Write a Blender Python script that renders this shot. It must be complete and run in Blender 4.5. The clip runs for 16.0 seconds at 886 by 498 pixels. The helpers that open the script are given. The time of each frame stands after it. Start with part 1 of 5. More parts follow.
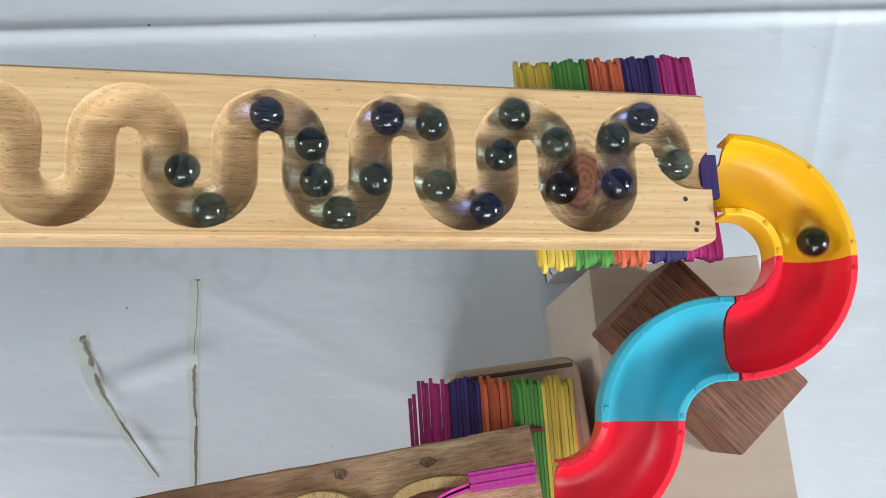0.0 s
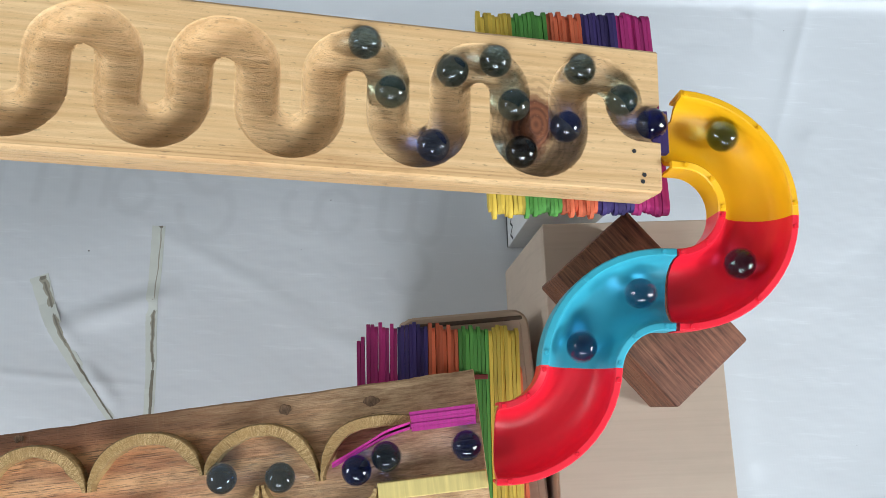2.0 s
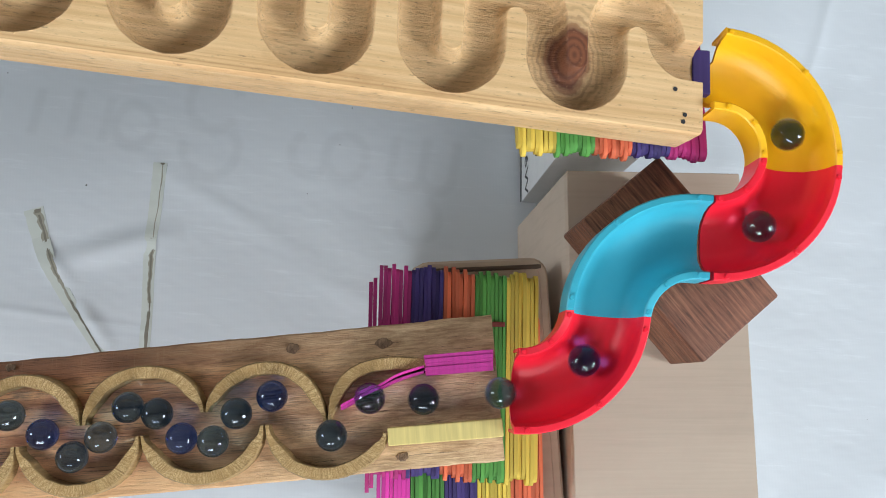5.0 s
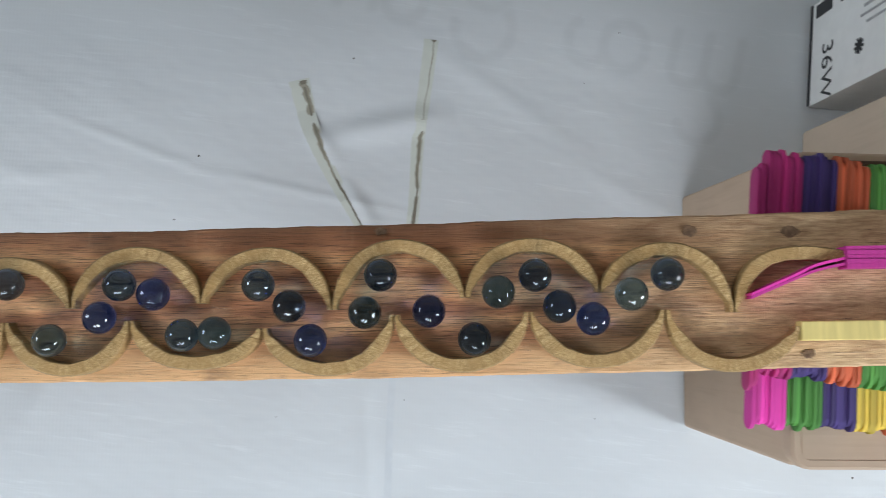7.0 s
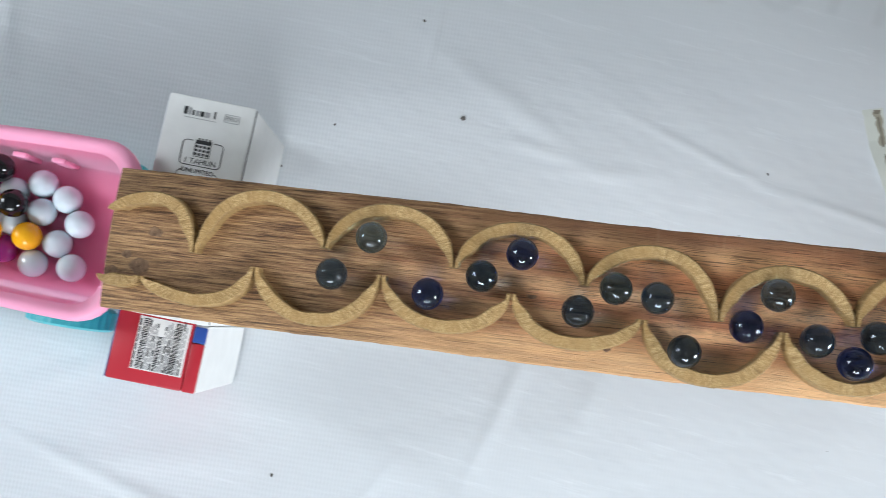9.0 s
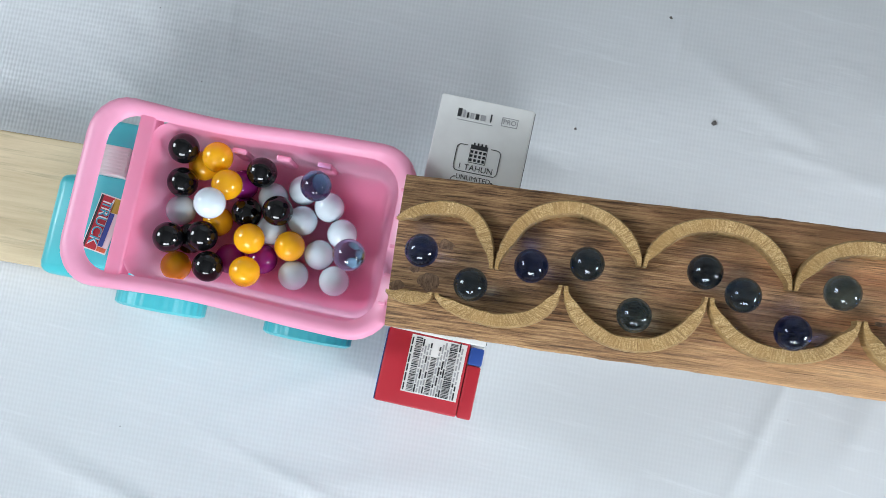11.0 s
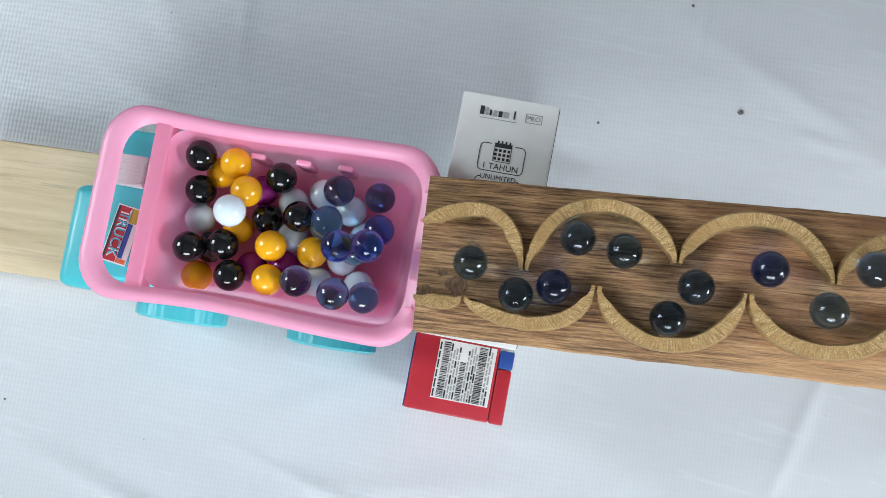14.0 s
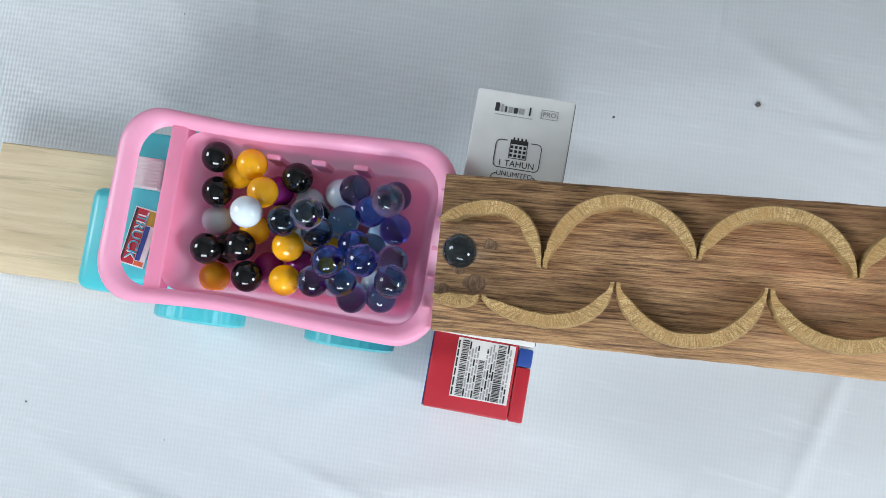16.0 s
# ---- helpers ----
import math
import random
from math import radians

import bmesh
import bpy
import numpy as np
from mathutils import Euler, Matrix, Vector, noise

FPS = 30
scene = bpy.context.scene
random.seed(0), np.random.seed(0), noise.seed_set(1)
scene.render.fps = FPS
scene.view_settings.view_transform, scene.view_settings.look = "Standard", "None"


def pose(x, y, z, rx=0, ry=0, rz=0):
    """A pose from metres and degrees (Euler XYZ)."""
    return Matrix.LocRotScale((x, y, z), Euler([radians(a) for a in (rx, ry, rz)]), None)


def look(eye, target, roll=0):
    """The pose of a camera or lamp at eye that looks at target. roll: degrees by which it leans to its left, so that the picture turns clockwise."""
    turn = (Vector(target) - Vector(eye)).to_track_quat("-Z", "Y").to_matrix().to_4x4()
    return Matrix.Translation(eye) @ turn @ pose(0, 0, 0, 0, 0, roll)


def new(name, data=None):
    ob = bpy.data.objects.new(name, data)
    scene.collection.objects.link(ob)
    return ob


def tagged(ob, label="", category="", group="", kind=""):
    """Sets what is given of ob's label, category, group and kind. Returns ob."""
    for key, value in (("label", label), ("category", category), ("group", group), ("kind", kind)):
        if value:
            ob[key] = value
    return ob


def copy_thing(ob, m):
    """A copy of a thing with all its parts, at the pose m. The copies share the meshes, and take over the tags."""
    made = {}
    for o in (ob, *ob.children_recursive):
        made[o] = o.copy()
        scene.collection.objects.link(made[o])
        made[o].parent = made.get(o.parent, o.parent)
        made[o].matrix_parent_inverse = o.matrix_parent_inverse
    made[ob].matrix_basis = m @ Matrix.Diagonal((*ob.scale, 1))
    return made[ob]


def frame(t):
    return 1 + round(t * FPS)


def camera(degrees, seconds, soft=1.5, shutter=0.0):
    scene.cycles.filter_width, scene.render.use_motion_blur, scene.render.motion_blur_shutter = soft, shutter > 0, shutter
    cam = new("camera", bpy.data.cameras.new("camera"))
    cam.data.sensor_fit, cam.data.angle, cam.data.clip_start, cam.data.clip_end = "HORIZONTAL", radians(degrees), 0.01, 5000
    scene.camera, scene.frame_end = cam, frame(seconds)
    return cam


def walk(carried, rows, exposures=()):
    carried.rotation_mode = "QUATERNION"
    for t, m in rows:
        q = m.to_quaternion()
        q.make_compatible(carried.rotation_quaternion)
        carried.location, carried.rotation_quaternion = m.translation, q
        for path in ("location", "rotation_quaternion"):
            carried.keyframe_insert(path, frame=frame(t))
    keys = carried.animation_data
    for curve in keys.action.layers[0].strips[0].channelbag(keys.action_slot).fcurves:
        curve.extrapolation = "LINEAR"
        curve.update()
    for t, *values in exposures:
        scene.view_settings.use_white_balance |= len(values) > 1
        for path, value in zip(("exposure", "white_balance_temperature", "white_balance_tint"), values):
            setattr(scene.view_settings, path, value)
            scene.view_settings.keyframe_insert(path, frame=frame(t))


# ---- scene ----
cam = camera(56.0, 16.0, soft=0.7, shutter=0.22)
PATH = [
    (0, (0.03, 0.026, 0.668), (0.087, 0.428, -1.291), 7.7),
    (0.5, (0.036, 0.012, 0.671), (0.107, 0.412, -1.288), 10.4),
    (1, (0.04, 0.001, 0.67), (0.12, 0.398, -1.288), 12.6),
    (1.5, (0.046, -0.002, 0.673), (0.133, 0.395, -1.285), 14.4),
    (2, (0.048, -0.001, 0.67), (0.142, 0.384, -1.29), 16.1),
    (2.5, (0.048, -0.003, 0.669), (0.142, 0.379, -1.292), 16.9),
    (3, (0.049, -0.006, 0.667), (0.144, 0.379, -1.293), 17.5),
    (3.2, (0.047, -0.003, 0.666), (0.153, 0.371, -1.296), 19.4),
    (5.3, (0.026, -0.022, 0.631), (0.152, 0.291, -1.341), 26.9),
    (5.5, (0.017, -0.025, 0.619), (0.144, 0.261, -1.357), 29.0),
    (6, (-0.016, -0.039, 0.592), (0.119, 0.204, -1.388), 34.6),
    (6.5, (-0.063, -0.052, 0.587), (0.062, 0.155, -1.398), 37.6),
    (7, (-0.151, -0.065, 0.592), (-0.047, 0.115, -1.397), 38.5),
    (7.5, (-0.239, -0.079, 0.581), (-0.158, 0.096, -1.41), 34.9),
    (8, (-0.328, -0.099, 0.579), (-0.271, 0.08, -1.412), 30.1),
    (8.5, (-0.408, -0.126, 0.572), (-0.377, 0.063, -1.419), 23.9),
    (9, (-0.5, -0.14, 0.565), (-0.513, 0.057, -1.425), 12.1),
    (9.5, (-0.575, -0.161, 0.546), (-0.622, 0.032, -1.444), 2.8),
    (10, (-0.607, -0.167, 0.54), (-0.679, 0.018, -1.45), -4.3),
    (10.2, (-0.614, -0.167, 0.534), (-0.696, 0.017, -1.456), -7.0),
    (12.5, (-0.635, -0.165, 0.523), (-0.763, -0.004, -1.467), -22.5),
    (13, (-0.636, -0.164, 0.52), (-0.768, -0.002, -1.469), -23.5),
    (13.5, (-0.638, -0.164, 0.519), (-0.769, -0.004, -1.47), -23.7),
    (14, (-0.638, -0.165, 0.517), (-0.769, -0.007, -1.472), -24.4),
    (14.5, (-0.639, -0.165, 0.516), (-0.774, -0.014, -1.474), -26.8),
    (15, (-0.639, -0.163, 0.516), (-0.775, -0.019, -1.474), -28.5),
    (15.5, (-0.639, -0.164, 0.515), (-0.779, -0.021, -1.475), -29.8),
    (16, (-0.64, -0.164, 0.516), (-0.8, -0.025, -1.473), -34.5),
]

walk(cam, [(t, look(eye, target, roll)) for t, eye, target, roll in PATH], exposures=[(0.0, -0.15), (3.0, -0.18), (5.5, -0.20), (6.5, -0.29), (7.5, -0.27), (8.5, -0.04), (9.0, 0.03), (9.5, -0.03), (12.5, -0.04), (16.0, -0.04)])

# ---- world and lights ----
scene.cycles.caustics_refractive, scene.cycles.caustics_reflective, scene.cycles.blur_glossy = True, True, 0.3
scene.cycles.sample_clamp_indirect = 0.0
world = bpy.data.worlds.new("world")
scene.world = world
world.use_nodes = True
wn = world.node_tree
sky = wn.nodes.new("ShaderNodeTexSky")
sky.sky_type, sky.sun_disc, sky.sun_elevation, sky.sun_rotation = "NISHITA", False, radians(48), radians(150)
wn.nodes["Background"].inputs["Strength"].default_value = 0.12
wn.links.new(sky.outputs[0], wn.nodes["Background"].inputs["Color"])
WINDOW_X, WINDOW_Z, WINDOW_W, WINDOW_H, SOUTH = 0.10, 2.20, 2.8, 1.2, -3.6


def window_fill_light(name, x, y, z, w, h, target, power):
    lamp = bpy.data.lights.new(name, "AREA")
    lamp.shape, lamp.size, lamp.size_y, lamp.energy, lamp.color = "RECTANGLE", w, h, power, (0.86, 0.94, 1.0)
    ob = new(name, lamp)
    ob.matrix_world = look((x, y, z), target)
    return ob


window_fill_light("window_fill", WINDOW_X, SOUTH - 0.16, WINDOW_Z, WINDOW_W, WINDOW_H, (WINDOW_X, 0, WINDOW_Z - 1.1), 240)
window_fill_light("window_fill", 2.75, -0.70, 1.47, 0.9, 0.95, (0, 0.0, 0.6), 104)
# added fill from the west, with no known window behind it
window_fill_light("window_fill", -3.05, -0.15, 1.5, 0.9, 1.0, (0, 0.0, 0.6), 46)


# ---- materials ----
def mat(name):
    m = bpy.data.materials.new(name)
    m.use_nodes = True
    nt = m.node_tree
    return m, nt, nt.nodes["Principled BSDF"]


def node(nt, kind, **sets):
    n = nt.nodes.new(kind)
    for key, value in sets.items():
        if key in n.inputs:
            n.inputs[key].default_value = value
    return n


def coords(nt, scale, kind="Object"):
    tc = nt.nodes.new("ShaderNodeTexCoord")
    mp = nt.nodes.new("ShaderNodeMapping")
    mp.inputs["Scale"].default_value = scale
    nt.links.new(tc.outputs[kind], mp.inputs["Vector"])
    return mp.outputs[0]


def turned(nt, degrees, scale):
    mp = nt.nodes.new("ShaderNodeMapping")
    mp.inputs["Rotation"].default_value = (0, 0, -radians(degrees))
    nt.links.new(coords(nt, (1, 1, 1)), mp.inputs["Vector"])
    sized = nt.nodes.new("ShaderNodeMapping")
    sized.inputs["Scale"].default_value = scale
    nt.links.new(mp.outputs[0], sized.inputs["Vector"])
    return sized.outputs[0]


def noise_tex(nt, scale, vec=(1, 1, 1), detail=4.0, rough=0.55):
    n = node(nt, "ShaderNodeTexNoise", Scale=scale, Detail=detail, Roughness=rough)
    nt.links.new(coords(nt, vec), n.inputs["Vector"])
    return n.outputs["Fac"]


def ramp(nt, fac, stops):
    r = nt.nodes.new("ShaderNodeValToRGB")
    while len(r.color_ramp.elements) < len(stops):
        r.color_ramp.elements.new(0.5)
    for e, (pos, col) in zip(r.color_ramp.elements, stops):
        e.position, e.color = pos, (*col, 1)
    nt.links.new(fac, r.inputs[0])
    return r.outputs[0]


def mix(nt, a, b, fac, mode="MIX"):
    n = nt.nodes.new("ShaderNodeMix")
    n.data_type, n.blend_type = "RGBA", mode
    for value, slot in ((fac, 0), (a, 6), (b, 7)):
        if isinstance(value, (int, float)):
            n.inputs[slot].default_value = value
        elif isinstance(value, tuple):
            n.inputs[slot].default_value = (*value, 1)
        else:
            nt.links.new(value, n.inputs[slot])
    return n.outputs[2]


def bump(nt, bsdf, height, strength=0.3, distance=0.001):
    b = node(nt, "ShaderNodeBump", Strength=strength, Distance=distance)
    nt.links.new(height, b.inputs["Height"])
    nt.links.new(b.outputs[0], bsdf.inputs["Normal"])


def shade(c, k):
    return tuple(min(1.0, v * k) for v in c)


def plastic(name, c, rough=0.32, sss=0.0):
    m, nt, b = mat(name)
    f = noise_tex(nt, 60, detail=5)
    nt.links.new(mix(nt, shade(c, 0.93), shade(c, 1.05), f), b.inputs["Base Color"])
    b.inputs["Roughness"].default_value = rough
    if sss:
        b.inputs["Subsurface Weight"].default_value = sss
        b.inputs["Subsurface Scale"].default_value = 0.010
    bump(nt, b, noise_tex(nt, 900, detail=2), 0.06, 0.0003)
    return m


def thin_plastic(name, c, rough, through_share):
    """Thin moulded plastic that lets some light through."""
    m = plastic(name, c, rough)
    nt = m.node_tree
    b = nt.nodes["Principled BSDF"]
    back = nt.nodes.new("ShaderNodeBsdfTranslucent")
    back.inputs["Color"].default_value = (*(v ** 0.7 for v in c), 1)
    both = nt.nodes.new("ShaderNodeMixShader")
    both.inputs[0].default_value = through_share
    nt.links.new(b.outputs[0], both.inputs[1])
    nt.links.new(back.outputs[0], both.inputs[2])
    nt.links.new(both.outputs[0], nt.nodes["Material Output"].inputs["Surface"])
    return m


def wood(name, dark, light, grain=(14, 190, 190), rough=0.6, stains=0.35, relief=0.35, dirt=(0.10, 0.06, 0.035), streak=0.6):
    m, nt, b = mat(name)
    warp = noise_tex(nt, 1.0, (7, 60, 60), 5)
    fine = noise_tex(nt, 1.0, grain, 9, 0.68)
    lines = noise_tex(nt, 1.0, (grain[0] * 1.6, grain[1] * 3.2, grain[2] * 3.2), 5, 0.6)
    col = ramp(nt, fine, ((0.34, dark), (0.52, tuple((d + l) / 2 for d, l in zip(dark, light))), (0.66, light)))
    col = mix(nt, col, shade(dark, 0.62), ramp(nt, lines, ((0.54, (0, 0, 0)), (0.68, (streak, streak, streak)))))
    col = mix(nt, col, light, ramp(nt, warp, ((0.45, (0, 0, 0)), (0.75, (0.5, 0.5, 0.5)))))
    spots = noise_tex(nt, 34, (0.6, 1, 1), 6, 0.7)
    col = mix(nt, col, dirt, ramp(nt, spots, ((0.56, (0, 0, 0)), (0.76, (stains, stains, stains)))))
    nt.links.new(col, b.inputs["Base Color"])
    b.inputs["Roughness"].default_value = rough
    bump(nt, b, lines, relief, 0.0008)
    return m


def card(name, c, rough=0.8):
    m, nt, b = mat(name)
    blot = noise_tex(nt, 22, detail=6, rough=0.65)
    flute = noise_tex(nt, 1.0, (12, 260, 20), 2)
    col = mix(nt, shade(c, 0.86), shade(c, 1.08), blot)
    col = mix(nt, col, shade(c, 0.8), ramp(nt, flute, ((0.5, (0, 0, 0)), (0.8, (0.5, 0.5, 0.5)))))
    nt.links.new(col, b.inputs["Base Color"])
    b.inputs["Roughness"].default_value = rough
    bump(nt, b, flute, 0.25, 0.0006)
    return m


def paint(name, c, rough=0.55):
    m, nt, b = mat(name)
    nt.links.new(mix(nt, shade(c, 0.88), shade(c, 1.06), noise_tex(nt, 90, detail=5)), b.inputs["Base Color"])
    b.inputs["Roughness"].default_value = rough
    return m


def dyed(name, c):
    """Dyed craft wood: the dye takes unevenly along the grain and differs from stick to stick."""
    m, nt, b = mat(name)
    g = noise_tex(nt, 1.0, (500, 25, 300), 5)
    info = nt.nodes.new("ShaderNodeObjectInfo")
    col = mix(nt, shade(c, 0.62), shade(c, 1.25), g)
    tone = ramp(nt, info.outputs["Random"], ((0.0, (0.62, 0.62, 0.62)), (1.0, (1.12, 1.08, 1.1))))
    nt.links.new(mix(nt, col, tone, 1.0, "MULTIPLY"), b.inputs["Base Color"])
    b.inputs["Roughness"].default_value = 0.75
    bump(nt, b, g, 0.3, 0.0005)
    return m


def glassy(name, c, rough=0.0, trans=1.0, coat=0.0):
    m, nt, b = mat(name)
    b.inputs["Base Color"].default_value = (*c, 1)
    b.inputs["Roughness"].default_value = rough
    b.inputs["IOR"].default_value = 1.54
    b.inputs["Transmission Weight"].default_value = trans
    b.inputs["Coat Weight"].default_value = coat
    b.inputs["Coat Roughness"].default_value = 0.02
    return m


def tarp_material():
    m, nt, b = mat("white_woven_tarp")
    c = (0.655, 0.68, 0.71)
    weave_x = node(nt, "ShaderNodeTexWave", Scale=1.0, Distortion=0.5, Detail=1.0)
    weave_x.bands_direction = "X"
    nt.links.new(turned(nt, 6.6, (128, 34, 1)), weave_x.inputs["Vector"])
    weave_y = node(nt, "ShaderNodeTexWave", Scale=1.0, Distortion=0.7, Detail=1.0)
    weave_y.bands_direction = "Y"
    nt.links.new(turned(nt, 6.6, (40, 92, 1)), weave_y.inputs["Vector"])
    weave = mix(nt, weave_x.outputs["Color"], weave_y.outputs["Color"], 0.34)
    patchy = noise_tex(nt, 9, (1, 1.6, 1), 4)
    where = nt.nodes.new("ShaderNodeSeparateXYZ")
    nt.links.new(coords(nt, (1, 1, 1)), where.inputs[0])
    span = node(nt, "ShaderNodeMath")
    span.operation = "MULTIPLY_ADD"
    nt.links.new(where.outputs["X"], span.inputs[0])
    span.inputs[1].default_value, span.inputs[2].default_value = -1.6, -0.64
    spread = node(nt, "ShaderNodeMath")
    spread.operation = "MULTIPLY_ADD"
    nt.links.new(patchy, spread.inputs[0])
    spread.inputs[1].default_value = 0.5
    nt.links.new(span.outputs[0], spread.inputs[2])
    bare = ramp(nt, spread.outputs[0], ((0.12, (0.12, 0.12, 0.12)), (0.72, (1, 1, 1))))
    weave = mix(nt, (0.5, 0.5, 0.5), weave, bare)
    # the sheet turns slightly darker towards low x, along with the weave
    end_tone = mix(nt, (0, 0, 0), bare, 0.15)
    scuff = noise_tex(nt, 1.0, (14, 150, 1), 6, 0.7)
    stain = noise_tex(nt, 3.2, detail=6, rough=0.6)
    streak = noise_tex(nt, 1.0, (2.5, 28, 1), 5)
    col = mix(nt, shade(c, 0.92), shade(c, 1.09), stain)
    col = mix(nt, col, shade(c, 0.84), ramp(nt, streak, ((0.5, (0, 0, 0)), (0.8, (0.3, 0.3, 0.3)))))
    col = mix(nt, mix(nt, col, shade(c, 0.78), mix(nt, (0, 0, 0), weave, 0.46)), shade(c, 1.16), ramp(nt, scuff, ((0.56, (0, 0, 0)), (0.72, (0.5, 0.5, 0.5)))))
    col = mix(nt, col, shade(c, 0.66), end_tone)
    letter = nt.nodes.new("ShaderNodeAttribute")
    letter.attribute_name = "print"
    col = mix(nt, col, shade(c, 0.74), ramp(nt, letter.outputs["Fac"], ((0.0, (0, 0, 0)), (1.0, (0.30, 0.30, 0.30)))))
    speck = noise_tex(nt, 160, detail=2)
    col = mix(nt, col, (0.12, 0.11, 0.10), ramp(nt, speck, ((0.80, (0, 0, 0)), (0.83, (0.8, 0.8, 0.8)))))
    nt.links.new(col, b.inputs["Base Color"])
    b.inputs["Roughness"].default_value = 0.42
    crease = noise_tex(nt, 6, (1, 1.5, 1), 4, 0.5)
    tall = mix(nt, crease, weave, 0.02)
    bump(nt, b, tall, 0.5, 0.014)
    return m


def board_material():
    """Pale pine with a reddish knot that the groove cuts through."""
    m = wood("pine", (0.68, 0.405, 0.180), (0.88, 0.605, 0.320), (9, 210, 210), 0.5, 0.5, 0.5, (0.36, 0.185, 0.075), 0.22)
    nt = m.node_tree
    b = nt.nodes["Principled BSDF"]
    base = b.inputs["Base Color"].links[0].from_socket
    tc = nt.nodes.new("ShaderNodeTexCoord")
    off = nt.nodes.new("ShaderNodeVectorMath")
    off.operation = "DISTANCE"
    warp = nt.nodes.new("ShaderNodeVectorMath")
    warp.operation = "MULTIPLY"
    warp.inputs[1].default_value = (1.0, 0.72, 0.0)
    nt.links.new(tc.outputs["Object"], warp.inputs[0])
    nt.links.new(warp.outputs[0], off.inputs[0])
    off.inputs[1].default_value = (-0.0665, -0.046 * 0.72, 0)
    scaled = nt.nodes.new("ShaderNodeMath")
    scaled.operation = "MULTIPLY_ADD"
    jig = noise_tex(nt, 120, detail=3)
    nt.links.new(jig, scaled.inputs[0])
    scaled.inputs[1].default_value = 0.006
    nt.links.new(off.outputs["Value"], scaled.inputs[2])
    mask = ramp(nt, scaled.outputs[0], ((0.012, (1, 1, 1)), (0.0165, (0.0, 0.0, 0.0))))
    rings = node(nt, "ShaderNodeTexWave", Scale=75.0, Distortion=5.0, Detail=3.0)
    rings.wave_type, rings.rings_direction = "RINGS", "Z"
    nt.links.new(off.outputs["Value"], rings.inputs["Vector"])
    growth = node(nt, "ShaderNodeTexWave", **{"Scale": 1.0, "Distortion": 4.0, "Detail": 3.0, "Detail Scale": 1.0})
    growth.bands_direction = "Y"
    nt.links.new(coords(nt, (5, 75, 34)), growth.inputs["Vector"])
    base = mix(nt, base, (0.40, 0.215, 0.085), ramp(nt, growth.outputs["Fac"], ((0.55, (0, 0, 0)), (0.95, (0.13, 0.13, 0.13)))))
    strip_y = node(nt, "ShaderNodeMath")
    strip_y.operation = "MULTIPLY_ADD"
    nt.links.new(noise_tex(nt, 1.0, (5, 40, 40), 4), strip_y.inputs[0])
    strip_y.inputs[1].default_value = 0.012
    apart = nt.nodes.new("ShaderNodeSeparateXYZ")
    nt.links.new(tc.outputs["Object"], apart.inputs[0])
    nt.links.new(apart.outputs["Y"], strip_y.inputs[2])
    flat = node(nt, "ShaderNodeMath")
    flat.operation = "MULTIPLY_ADD"
    nt.links.new(strip_y.outputs[0], flat.inputs[0])
    flat.inputs[1].default_value, flat.inputs[2].default_value = 20.0, 1.6
    zone = ramp(nt, flat.outputs[0], ((0.16, (0, 0, 0)), (0.24, (1, 1, 1)), (0.33, (0.6, 0.6, 0.6)), (0.42, (0, 0, 0))))
    season = noise_tex(nt, 1.0, (4, 520, 520), 5, 0.6)
    base = mix(nt, base, (0.50, 0.225, 0.075), mix(nt, (0, 0, 0), ramp(nt, season, ((0.46, (0, 0, 0)), (0.64, (0.75, 0.75, 0.75)))), zone))
    fleck = noise_tex(nt, 1.0, (170, 620, 620), 4, 0.7)
    base = mix(nt, base, (0.24, 0.125, 0.055), ramp(nt, fleck, ((0.60, (0, 0, 0)), (0.70, (0.7, 0.7, 0.7)))))
    torn = noise_tex(nt, 1.0, (110, 800, 800), 6, 0.72)
    sep = nt.nodes.new("ShaderNodeSeparateXYZ")
    nt.links.new(tc.outputs["Object"], sep.inputs[0])
    below = node(nt, "ShaderNodeMath")
    below.operation = "MULTIPLY"
    below.inputs[1].default_value = -400.0
    nt.links.new(sep.outputs["Z"], below.inputs[0])
    tooled = ramp(nt, below.outputs[0], ((0.05, (0.12, 0.12, 0.12)), (0.6, (1, 1, 1))))
    bump(nt, b, mix(nt, (0.5, 0.5, 0.5), torn, tooled), 0.85, 0.0016)
    pit = ramp(nt, torn, ((0.55, (0, 0, 0)), (0.66, (0.6, 0.6, 0.6))))
    base = mix(nt, base, (0.33, 0.18, 0.075), mix(nt, (0, 0, 0), pit, tooled))
    # the grain swings round the knot in dark rings
    swing = node(nt, "ShaderNodeTexWave", **{"Scale": 105.0, "Distortion": 2.6, "Detail": 3.0, "Detail Scale": 3.0})
    swing.bands_direction = "X"
    line = nt.nodes.new("ShaderNodeCombineXYZ")
    nt.links.new(scaled.outputs[0], line.inputs[0])
    nt.links.new(line.outputs[0], swing.inputs["Vector"])
    near = ramp(nt, scaled.outputs[0], ((0.014, (0.55, 0.55, 0.55)), (0.027, (0, 0, 0))))
    ringed = mix(nt, (0, 0, 0), ramp(nt, swing.outputs["Fac"], ((0.45, (0, 0, 0)), (0.9, (1, 1, 1)))), near)
    base = mix(nt, base, (0.33, 0.165, 0.065), ringed)
    crack = noise_tex(nt, 420, detail=4, rough=0.7)
    knot = mix(nt, (0.13, 0.040, 0.018), (0.23, 0.078, 0.033), rings.outputs["Color"])
    knot = mix(nt, knot, (0.55, 0.28, 0.14), ramp(nt, crack, ((0.60, (0, 0, 0)), (0.68, (0.45, 0.45, 0.45)))))
    nt.links.new(mix(nt, base, knot, mask), b.inputs["Base Color"])
    return m


